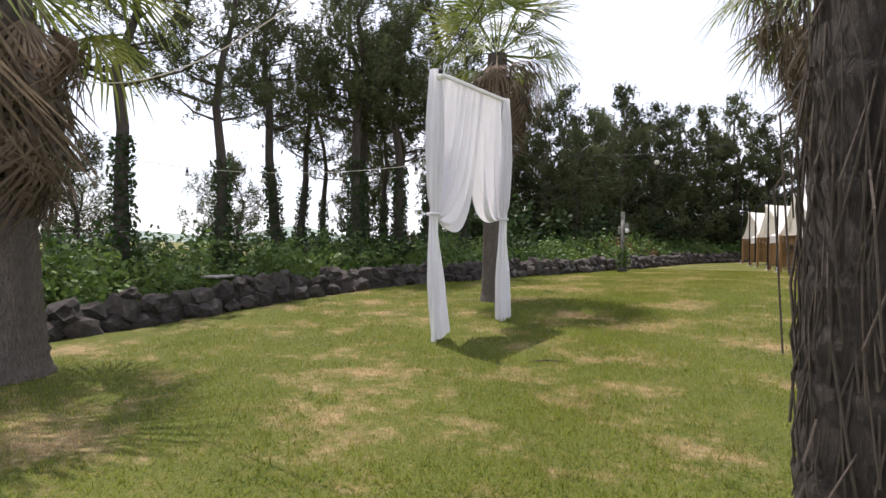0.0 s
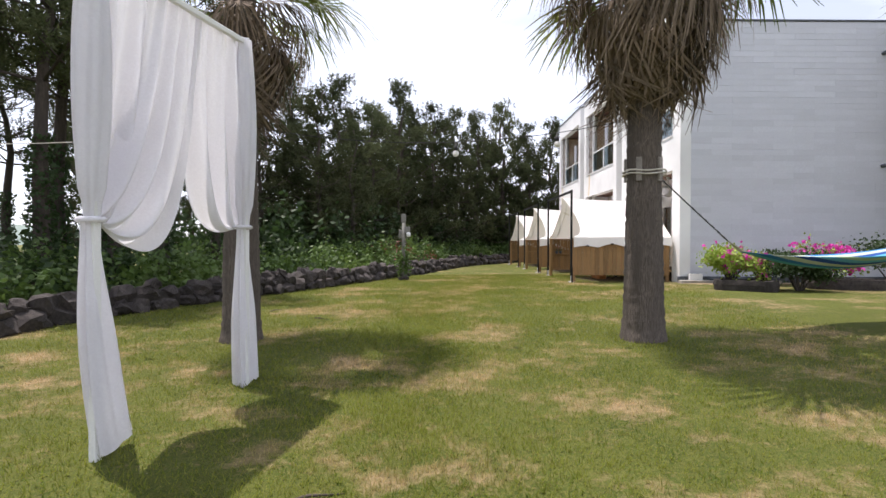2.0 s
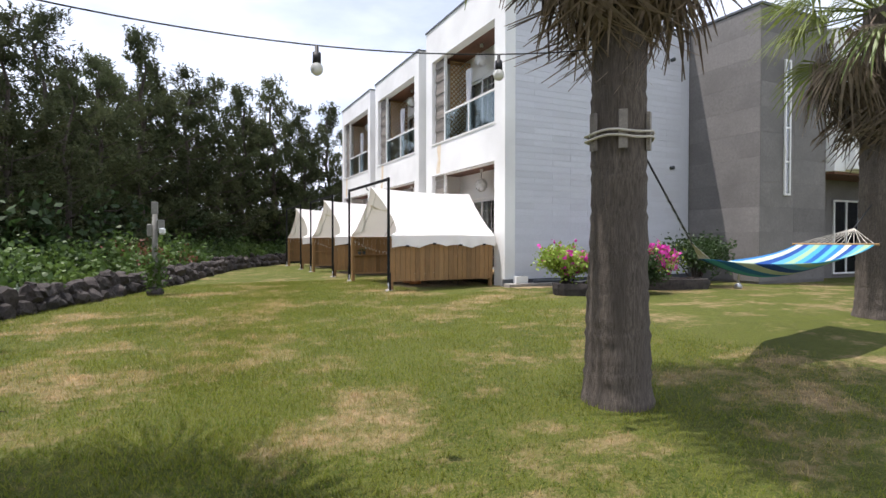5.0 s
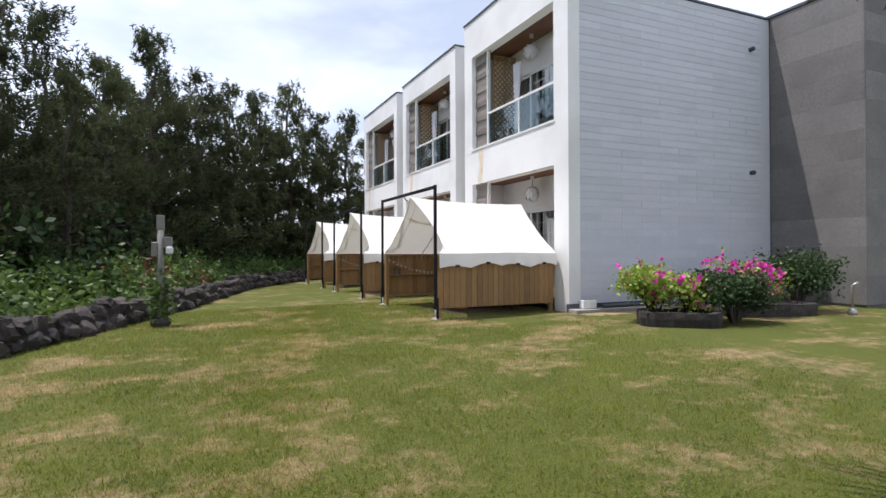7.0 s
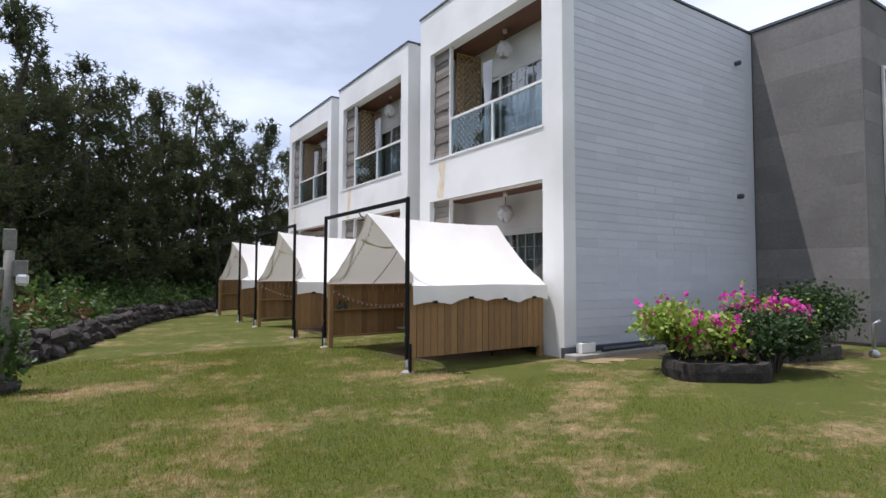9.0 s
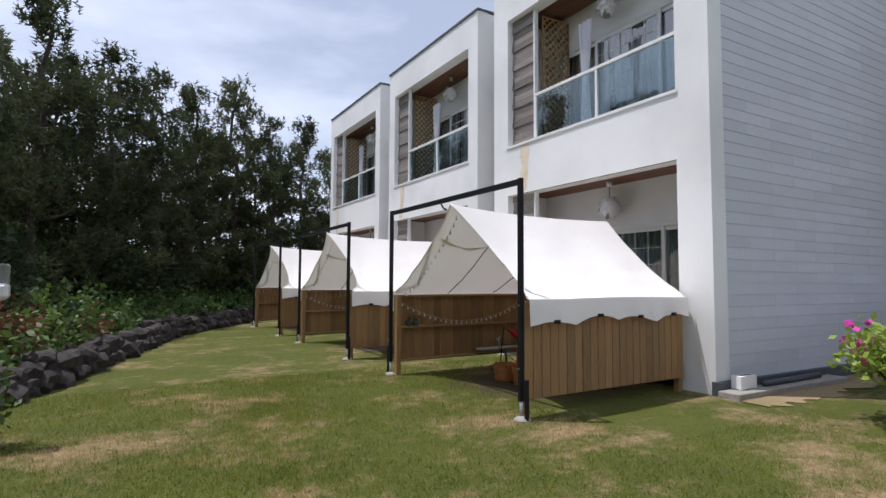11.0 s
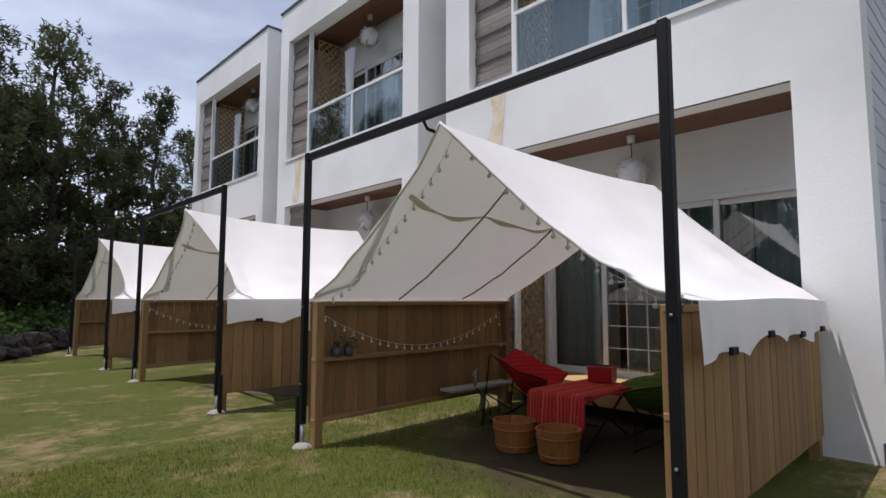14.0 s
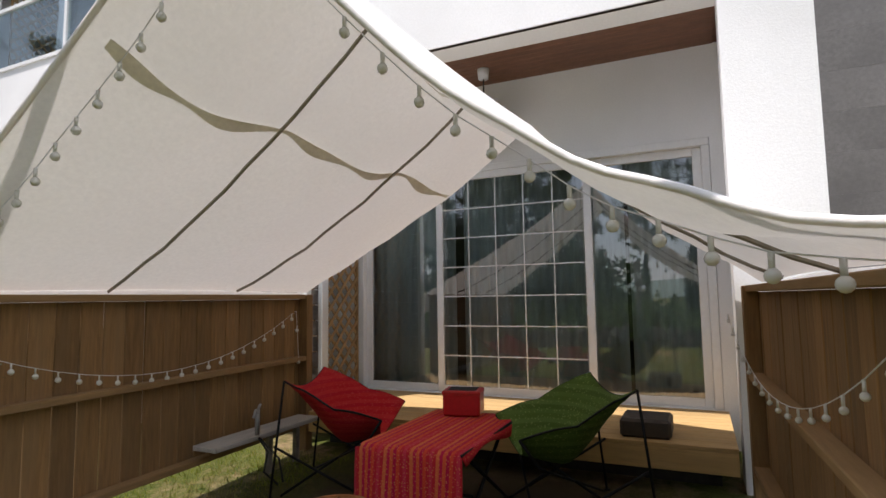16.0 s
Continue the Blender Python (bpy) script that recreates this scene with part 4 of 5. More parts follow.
tagged(s.ob("ground_straw", M_STRAW), "dry straw-coloured bare strip along the side wall", "soil", kind="structure")


# ---- dark stone wall along the lawn ----
WALL = [(-8.6, -8), (-8.4, 0), (-8.0, 5.7), (-7.5, 9.4), (-6.7, 12.5), (-5.6, 14.6), (-3.6, 19.2), (-2.6, 21.6), (-0.9, 26.0), (-0.2, 28.6), (1.2, 33.2), (4.6, 38.6), (9, 41)]


def along(poly, d):
    """The place d metres along a line, and the way it runs."""
    for (x0, y0), (x1, y1) in zip(poly, poly[1:]):
        L = math.hypot(x1 - x0, y1 - y0)
        if d <= L:
            return x0 + (x1 - x0) * d / L, y0 + (y1 - y0) * d / L, math.atan2(y1 - y0, x1 - x0)
        d -= L
    return (*poly[-1], 0)


WLEN = sum(math.hypot(b[0] - a[0], b[1] - a[1]) for a, b in zip(WALL, WALL[1:]))


def rock_mesh(seed, r=1.0):
    bm = bmesh.new()
    bmesh.ops.create_icosphere(bm, subdivisions=2, radius=r)
    off = Vector((seed * 7.1, seed * 3.3, seed))
    for p in bm.verts:
        c = p.co.copy()
        p.co = c * (1 + .55 * noise.noise(c * 1.3 + off) + .28 * noise.noise(c * 3 + off))
        p.co.z = max(-.72, min(.75, p.co.z))
    me = bpy.data.meshes.new("stone")
    bm.to_mesh(me)
    bm.free()
    me.materials.append(M_ROCK)
    return me


def stone_wall():
    e = tagged(hub("stone_wall", 0, 0, 0), "low dry wall of dark rounded basalt stones", "wall", kind="structure")
    core = Shape()
    n = 90
    for i in range(n + 1):
        x, y, a = along(WALL, WLEN * i / n)
        g = ground(x, y)
        sx, sy = -math.sin(a), math.cos(a)
        for w, z in ((-.14, -.1), (-.12, .36), (.12, .36), (.14, -.1)):
            core.v.append((x + sx * w, y + sy * w, g + z))
    for i in range(n):
        for k in range(3):
            core.f.append((i * 4 + k, i * 4 + k + 1, i * 4 + k + 5, i * 4 + k + 4))
    core.ob("core", M_CORE, e)
    meshes = [rock_mesh(k) for k in range(9)]
    r = random.Random(4)
    for row in range(3):
        d = 5.0 + r.random() * .3
        while d < WLEN - .3:
            x, y, a = along(WALL, d)
            big = r.uniform(.15, .27) if row < 2 else r.uniform(.09, .17)
            if row == 2 and r.random() < .62:
                d += .42
                continue
            side = -.13 if row == 0 else r.uniform(-.09, .06)
            sx, sy = -math.sin(a), math.cos(a)
            z = ground(x, y) + (.10, .33, .50)[row] + r.uniform(-.03, .04)
            sc = Matrix.Diagonal((big * r.uniform(.9, 1.35), big, big * r.uniform(.85, 1.2), 1))
            piece("stone", r.choice(meshes), e, pose(x - sx * side * -1, y - sy * side * -1, z, r.uniform(-25, 25), r.uniform(-25, 25), math.degrees(a) + r.uniform(-40, 40)) @ sc)
            d += big * r.uniform(1.9, 2.3)


stone_wall()
tagged(Shape().slab(-8.35, 8.15, .62, -7.95, 8.85, .66, .01).ob("pale_slab", M_CEM), "pale flat slab lying on the stone wall", "slab")


# ---- pines ----
def pine_mesh(seed, h, clear, spread, tufts, ivy=False, nb=9, nw=.017, lo=.13, hi=.27):
    """One pine: leaning tapered trunk, whorled limbs, upturned tufts of needles. Returns trunk, needle and ivy meshes."""
    r = random.Random(seed)
    q = np.random.default_rng(seed)
    s = Shape()
    bend = [Vector((r.uniform(-.35, .35) * t, r.uniform(-.35, .35) * t, 0)) for t in np.linspace(0, 1.0, 9)]
    spine = [Vector((0, 0, h * .97 * i / 8)) + bend[i] + Vector((.25 * math.sin(i * .8 + seed), .2 * math.cos(i * .7 + seed) - .2, 0)) * (i / 8) for i in range(9)]
    base = .0155 * h + .03
    s.tube([spine[0] - Vector((0, 0, .3))] + spine, [base * 1.25] + [base * (1 - .86 * i / 8) for i in range(9)], 8)

    def at(t):
        a = t * 8
        j = min(7, int(a))
        return spine[j].lerp(spine[j + 1], a - j)
    tips = []
    t = clear
    while t < .985:
        L = spread * (1 - .88 * ((t - clear) / (1 - clear)) ** 1.25) * r.uniform(.55, 1.1)
        for k in range(r.choice((2, 3, 3, 4))):
            a = r.uniform(0, 6.283)
            lift = r.uniform(-.05, .35) + .35 * t
            d = Vector((math.cos(a), math.sin(a), lift))
            p0 = at(t)
            pts = [p0, p0 + d * L * .5 + Vector((0, 0, -.05 * L)), p0 + d * L + Vector((0, 0, .12 * L))]
            s.tube(pts, [base * .33 * (1.1 - t), base * .2 * (1.1 - t), .012], 5)
            m = max(3, int(L * 4))
            for i in range(m):
                f = .35 + .65 * (i + r.random()) / m
                c = pts[0].lerp(pts[1], f * 2) if f < .5 else pts[1].lerp(pts[2], f * 2 - 1)
                w = .14 + .17 * L * (1.1 - f)
                tips.append(c + Vector((r.gauss(0, w), r.gauss(0, w), r.gauss(.08, w * .5))))
        t += r.uniform(.03, .062) * (9 / h) ** .3
    tips.append(spine[-1])
    tips = np.array([tuple(p) for p in tips])
    need = tufts
    idx = q.integers(0, len(tips), max(0, need - len(tips)))
    c = np.concatenate([tips, tips[idx] + q.normal(0, .16, (len(idx), 3)) * (1, 1, .75)])
    # each tuft is an upright shoot with pointed blades all round it
    cc = np.repeat(c, nb, 0)
    k = len(cc)
    cc = cc + np.stack([np.zeros(k), np.zeros(k), q.uniform(0, hi * 1.25, k)], 1)
    d = q.normal(size=(k, 3)) * (1, 1, .45) + (0, 0, .55)
    d /= np.linalg.norm(d, axis=1)[:, None]
    e = np.cross(d, q.normal(size=(k, 3)))
    e /= np.linalg.norm(e, axis=1)[:, None]
    L = q.uniform(lo, hi, (k, 1))
    v = np.stack([cc - e * nw, cc + e * nw, cc + d * L], 1).reshape(-1, 3)
    out = [s.mesh("trunk", M_BARK, True), quads("needles", v, M_NEEDLE, 3), None]
    if ivy:
        k = 1500
        t = q.uniform(0, .42, k) ** 1.2
        a = q.uniform(0, 6.283, k)
        P = np.array([tuple(at(x)) for x in t])
        rad = base * (1.15 - t) + q.uniform(0, .09, k)
        P[:, 0] += np.cos(a) * rad
        P[:, 1] += np.sin(a) * rad
        out[2] = quads("ivy", leaves(P, .09, q, .8, 1.3), M_LEAFD)
    return out


def pine(meshes, x, y, turn, scale):
    e = tagged(hub("pine_tree", x, y, ground(x, y), turn), "tall dark green pine with a rough brown trunk", "tree", group="pine wood")
    e.scale = (scale, scale, scale)
    for name, me in zip(("trunk", "needles", "ivy"), meshes):
        if me:
            piece(name, me, e, Matrix())
    return e


tall = [pine_mesh(11 + k, 10.0, .46, 2.7, 1600, True, 9, .016, .09, .19) for k in range(3)]
full = [pine_mesh(31 + k, 9.8, .12, 2.9, 2600, False, 8, .029, .11, .22) for k in range(3)]
small = pine_mesh(51, 4.6, .22, 1.6, 700, False, 9, .015, .09, .19)
r = random.Random(12)
# open row beside the stone wall
for x, y, k in ((-11.2, 8.6, 0), (-10.5, 10.9, 1), (-11.0, 13.6, 2), (-8.9, 14.9, 0), (-8.0, 16.2, 1), (-7.2, 16.9, 2), (-10.6, 19.8, 1), (-7.4, 20.6, 2),
                (-16.0, 6.5, 1), (-13.0, 3.2, 2), (-12.4, -2.5, 0), (-12.0, 22.5, 1),
                (-9.9, 16.9, 1), (-12.8, 17.3, 2), (-9.3, 18.7, 0), (-13.8, 20.2, 1)):
    pine(tall[k], x, y, r.uniform(0, 360), r.uniform(.95, 1.15) * (.84 if y > 18 else 1))
for x, y in ((-14.6, 9.8), (-18.5, 12.5), (-13.4, 14.8), (-17.0, 17.5)):
    pine(small, x, y, r.uniform(0, 360), r.uniform(.8, 1.1))
# close wood beyond the bend of the wall
for x, y in ((-5.2, 26.0), (-7.4, 25.0), (-4.2, 28.8), (-6.8, 29.0), (-3.6, 31.6), (-9.6, 28.0), (-6.0, 33.0), (-2.4, 34.6), (-8.8, 33.5), (-4.6, 37.0), (-0.6, 37.4), (-2.6, 40.2),
             (1.0, 40.2), (-6.6, 40.0), (2.6, 42.2), (-0.2, 43.4), (4.6, 42.6), (6.6, 43.6), (3.2, 45.6), (8.4, 45.0), (-4.2, 45.5), (10.5, 47.0), (6.0, 47.5), (-12.8, 31.0), (-15.5, 27.0), (-1.8, 47.0)):
    pine(full[r.randrange(3)], x, y, r.uniform(0, 360), r.uniform(.88, 1.10) * (.80 if y < 32 else 1.10))


# ---- undergrowth behind the wall ----
def undergrowth(name, material, n, d0, d1, off0, off1, h0, h1, size, lab, seed):
    q = np.random.default_rng(seed)
    clumps = n // 90
    out = []
    for _ in range(clumps):
        x, y, a = along(WALL, q.uniform(d0, d1))
        o = q.uniform(off0, off1)
        cx, cy = x - math.sin(a) * o, y + math.cos(a) * o
        h = q.uniform(h0, h1) * (0.75 + .25 * min(1, o / 1.5))
        w = q.uniform(.25, .6)
        p = q.normal(size=(90, 3))
        p /= np.linalg.norm(p, axis=1)[:, None]
        p *= q.uniform(.55, 1.05, (90, 1)) * (w, w, h * .55)
        out.append(p + (cx, cy, ground(cx, cy) + h * .5))
    v = leaves(np.concatenate(out), size, q, .7, 1.6)
    tagged(new(name, quads(name, v, material)), lab, "shrubs", kind="stuff")


undergrowth("undergrowth", M_LEAF, 66000, 3, 62, .4, 4.5, .75, 1.55, .14, "dense green leafy undergrowth behind the stone wall", 1)
undergrowth("undergrowth", M_LEAFD, 36000, 3, 62, 1.5, 9.0, .9, 1.75, .18, "dark green shrubs and creepers under the pines", 2)
undergrowth("undergrowth", M_LEAFD, 42000, 30, 66, 2.5, 9.0, 1.4, 3.2, .24, "tall dark shrubs at the edge of the wood", 3)
undergrowth("undergrowth", M_LEAF, 9000, 34, 62, .6, 4.0, .8, 1.9, .15, "bright green saplings at the edge of the wood", 6)
undergrowth("undergrowth", M_SILV, 2600, 28, 37, .25, 1.3, .3, .55, .09, "silvery grey low shrubs beside the stone wall", 4)
undergrowth("undergrowth", M_LEAFR, 1500, 35, 39, .6, 2.0, .9, 1.5, .12, "reddish-leaved shrub beside the stone wall", 5)
tagged(Shape().box(-1500, -600, -6.2, -90, 1500, -6).ob("water", M_SEA), "pale grey sea beyond the trees", "water", kind="structure")
h = Shape()
for i in range(41):
    y = -50 + i * 14
    h.v += [(-230, y, -6), (-240, y, 6 + 7 * noise.noise(Vector((i * .21, 0, 3))) + 3 * math.sin(i * .3)), (-290, y, -6)]
h.f = [f for i in range(40) for f in ((3 * i, 3 * i + 3, 3 * i + 4, 3 * i + 1), (3 * i + 1, 3 * i + 4, 3 * i + 5, 3 * i + 2))]
tagged(h.ob("backdrop", M_HILL, smooth=True), "low hazy hills on the horizon", "hills", kind="structure")


# ---- palms ----
def fan_mesh(seed, green):
    """A fan leaf on its stalk: folded blades that part and droop at the tips. Stalk from the origin along +x."""
    r = random.Random(seed)
    s = Shape()
    st = .75 if green else .55
    s.add([(0, -.018, 0), (0, .018, 0), (st, .010, .02), (st, -.010, .02), (0, 0, -.02), (st, 0, 0)], [(0, 1, 2, 3), (1, 4, 5, 2), (4, 0, 3, 5)])
    n = 26
    for i in range(n):
        a = radians(-78 + 156 * i / (n - 1)) * (1 if green else .62)
        L = (.85 - .16 * abs(math.sin(a))) * r.uniform(.85, 1.1)
        d = Vector((math.cos(a), math.sin(a), 0))
        side = Vector((-math.sin(a), math.cos(a), 0))
        o = Vector((st, 0, .02))
        droop = r.uniform(.10, .32) if green else r.uniform(.25, .6)
        curl = r.uniform(-.10, .10) if not green else r.uniform(-.03, .03)
        w = .042 if green else .030
        z1 = .03 * (1 if i % 2 else -1)
        pts = [(0, .004, 0), (.45, w * .8, .03), (.75, w * .6, -droop * .35), (1.0, .006, -droop)]
        vs = []
        for f, ww, z in pts:
            c = o + d * L * f + Vector((0, 0, z + (z1 if f > .3 else 0))) + side * curl * f * f
            vs += [c - side * ww * .5 + Vector((0, 0, .012)), c + side * ww * .5 + Vector((0, 0, .012))]
        s.add(vs, [(2 * k, 2 * k + 2, 2 * k + 3, 2 * k + 1) for k in range(3)])
    return s.mesh("frond", M_FROND if green else M_DEAD)


GREENF = [fan_mesh(k, True) for k in range(4)]
DEADF = [fan_mesh(20 + k, False) for k in range(4)]


def palm(x, y, h, rad, lab, material, skirt=70, skirt_low=1.6, crown=26, flare=.9, seed=1, lean=(0, 0), bulge=1.0, size=1.0, hang=42):
    r = random.Random(seed)
    g = ground(x, y)
    e = tagged(hub("palm_tree", x, y, g), lab, "palm tree", group="palms")
    s = Shape()
    rings = int(h / .055)
    n = 26
    for i in range(rings + 1):
        t = i / rings
        z = -.15 + (h + .15) * t
        ra = rad * (1 + .22 * math.exp(-z * 4.5) * bulge - .22 * t + .06 * math.sin(min(1, z / 1.6) * 3.1) * bulge) * (1 + (.018 if i % 2 else -.012) + .02 * math.sin(i * 2.1))
        for k in range(n):
            a = 2 * math.pi * k / n
            q = ra * (1 + .05 * noise.noise(Vector((math.cos(a) * 4, math.sin(a) * 4, z * 1.6 + seed))) + .035 * noise.noise(Vector((math.cos(a) * 11, math.sin(a) * 11, z * 5))))
            s.v.append((q * math.cos(a) + lean[0] * t, q * math.sin(a) + lean[1] * t, z))
    for i in range(rings):
        for k in range(n):
            s.f.append((i * n + k, i * n + (k + 1) % n, (i + 1) * n + (k + 1) % n, (i + 1) * n + k))
    s.ob("trunk", material, e, True)
    top = Vector((lean[0], lean[1], h))
    for i in range(skirt):
        t = (i + r.random()) / skirt
        a = i * 2.399 + r.uniform(-.3, .3)
        z = -skirt_low * t * .55
        tilt = hang + (86 - hang) * t ** .6 + r.uniform(-12, 10)
        tilt = min(86, tilt * (1.0 + (1 - flare) * .4))
        sc = r.uniform(.8, 1.15) * size
        piece("dead_frond", r.choice(DEADF), e, Matrix.Translation(top + Vector((0, 0, z))) @ pose(0, 0, 0, 0, 0, math.degrees(a)) @ pose(rad * .55, 0, 0, r.uniform(-25, 25), tilt, 0) @ Matrix.Scale(sc, 4))
    for i in range(crown):
        t = i / crown
        a = i * 2.399
        tilt = -72 + 105 * t + r.uniform(-8, 8)
        sc = r.uniform(.9, 1.2) * size
        piece("green_frond", r.choice(GREENF), e, Matrix.Translation(top + Vector((0, 0, .15 - .2 * t))) @ pose(0, 0, 0, 0, 0, math.degrees(a)) @ pose(rad * .4, 0, 0, r.uniform(-20, 20), tilt, 0) @ Matrix.Scale(sc, 4))
    return e


palm(-2.95, 10.60, 5.0, .25, "fan palm with brown trunk and a skirt of dead leaves", M_TRUNK, 60, 1.5, 28, seed=2, hang=25)
palm(2.72, 10.30, 5.5, .255, "fan palm with rough grey trunk and hanging dead leaves", M_TRUNK, 58, 1.5, 30, seed=3, size=1.3, hang=8)
palm(9.95, 11.95, 5.2, .28, "fan palm with a yellow-green crown and dead leaves", M_TRUNK, 50, 1.6, 34, seed=4, size=1.2, hang=20)
palm(-6.15, 3.25, 4.4, .46, "thick old palm with a fissured trunk and long dead leaves", M_TRUNK, 90, 2.6, 20, seed=5, bulge=1.3, size=1.25, hang=66)
e = palm(1.11, 2.06, 6.6, .30, "dark fibrous palm trunk wrapped in dry vine stems", M_TRUNKD, 24, 1.0, 26, seed=6)
r = random.Random(8)
v = Shape()
for i in range(110):
    a, z, da = r.uniform(0, 6.283), r.uniform(-.1, 1.2), r.uniform(-.5, .5)
    pts = []
    for j in range(9):
        rr = .318 + .02 * math.sin(j * 2 + i) - .012 * j * .6 + (.05 if r.random() < .06 else 0)
        pts.append((rr * math.cos(a), rr * math.sin(a), z))
        z += r.uniform(.16, .32)
        a += da * .12 + r.uniform(-.16, .16)
    v.tube(pts, r.uniform(.0025, .006), 5)
for i in range(26):
    a, z = r.uniform(0, 6.283), r.uniform(.4, 3.2)
    rr = .33
    pts = [(rr * math.cos(a), rr * math.sin(a), z), ((rr + .08) * math.cos(a + .1), (rr + .08) * math.sin(a + .1), z - .12), ((rr + .05) * math.cos(a + .15), (rr + .05) * math.sin(a + .15), z - .4 - r.random() * .4)]
    v.tube(pts, .004, 4)
v.ob("vine", M_VINE, e)

# rope and battens round the palm that holds the hammock
e = tagged(hub("rope_collar", 2.72, 10.30, 2.56), "pale rope wound round the palm over wooden battens", "rope")
for dz in (0, .045):
    Shape().tube([(.285 * math.cos(2 * math.pi * i / 24), .285 * math.sin(2 * math.pi * i / 24), dz + .012 * math.sin(i)) for i in range(25)], .011, 6).ob("rope", M_ROPE, e, True)
for a in (.3, 1.6, 3.0, 4.1, 5.3):
    m = pose(0, 0, 0, 0, 0, math.degrees(a))
    Shape().box(.236, -.035, -.10, .266, .035, .22, m).ob("batten", M_LOUV, e)


# ---- hammock ----
def hammock():
    A, B = Vector((2.86, 10.23, 2.56)), Vector((9.70, 11.90, 2.3))
    L0, R0 = Vector((4.34, 10.75, 1.50)), Vector((7.99, 11.52, 1.64))
    o = L0.lerp(R0, .5)
    o.z = ground(o.x, o.y)
    e = tagged(hub("hammock", *o, 0), "blue, green and white striped cloth hammock slung between palms", "hammock")
    d = (R0 - L0)
    d.z = 0
    L = d.length
    d.normalize()
    e.rotation_euler = (0, 0, math.atan2(d.y, d.x))
    inv = (Matrix.Translation(o) @ Euler((0, 0, math.atan2(d.y, d.x))).to_matrix().to_4x4()).inverted()
    a, b, p, q = [inv @ k for k in (A, B, L0, R0)]

    def bed(u, v):
        w = (v - .5) * (1.0 * (.12 + .88 * min(1, u * 2.2)))
        z = p.z + (q.z - p.z) * u - .52 * 4 * u * (1 - u) * .62 + abs(v - .5) ** 1.5 * .55 * math.sin(math.pi * u)
        return (p.x + (q.x - p.x) * u, w, z)
    Shape().sheet(bed, 30, 20).ob("bed", M_HAM, e, True, .006)
    s = Shape()
    for i in range(13):
        end = Vector(bed(1, i / 12))
        s.tube([end, q + Vector((.85, 0, .25))], .004, 4)
        s.tube([Vector(bed(0, i / 12)), p + Vector((-.25, 0, .16))], .004, 4)
    s.ob("cords", M_ROPE, e)
    Shape().tube([Vector(bed(1, 0)) + Vector((0, -.05, 0)), Vector(bed(1, 1)) + Vector((0, .05, 0))], .018, 8).ob("spreader_bar", M_RAILW, e, True)
    lk = p + Vector((-.25, 0, .16))
    Shape().tube([lk, a], .010, 6).tube([q + Vector((.85, 0, .25)), b], .010, 6).ob("rope", M_WIRE, e, True)
    c = Shape()
    for i in range(12):
        k = lk.lerp(a, i / 22)
        t = (a - lk).normalized()
        n = (t.cross(Vector((0, 1, 0))) if i % 2 else t.cross(t.cross(Vector((0, 1, 0))))).normalized()
        c.tube([k + t * .03 * math.cos(w) + n * .016 * math.sin(w) for w in [j * math.pi / 4 for j in range(9)]], .005, 5)
    c.ob("chain", M_STEEL, e, True)


hammock()


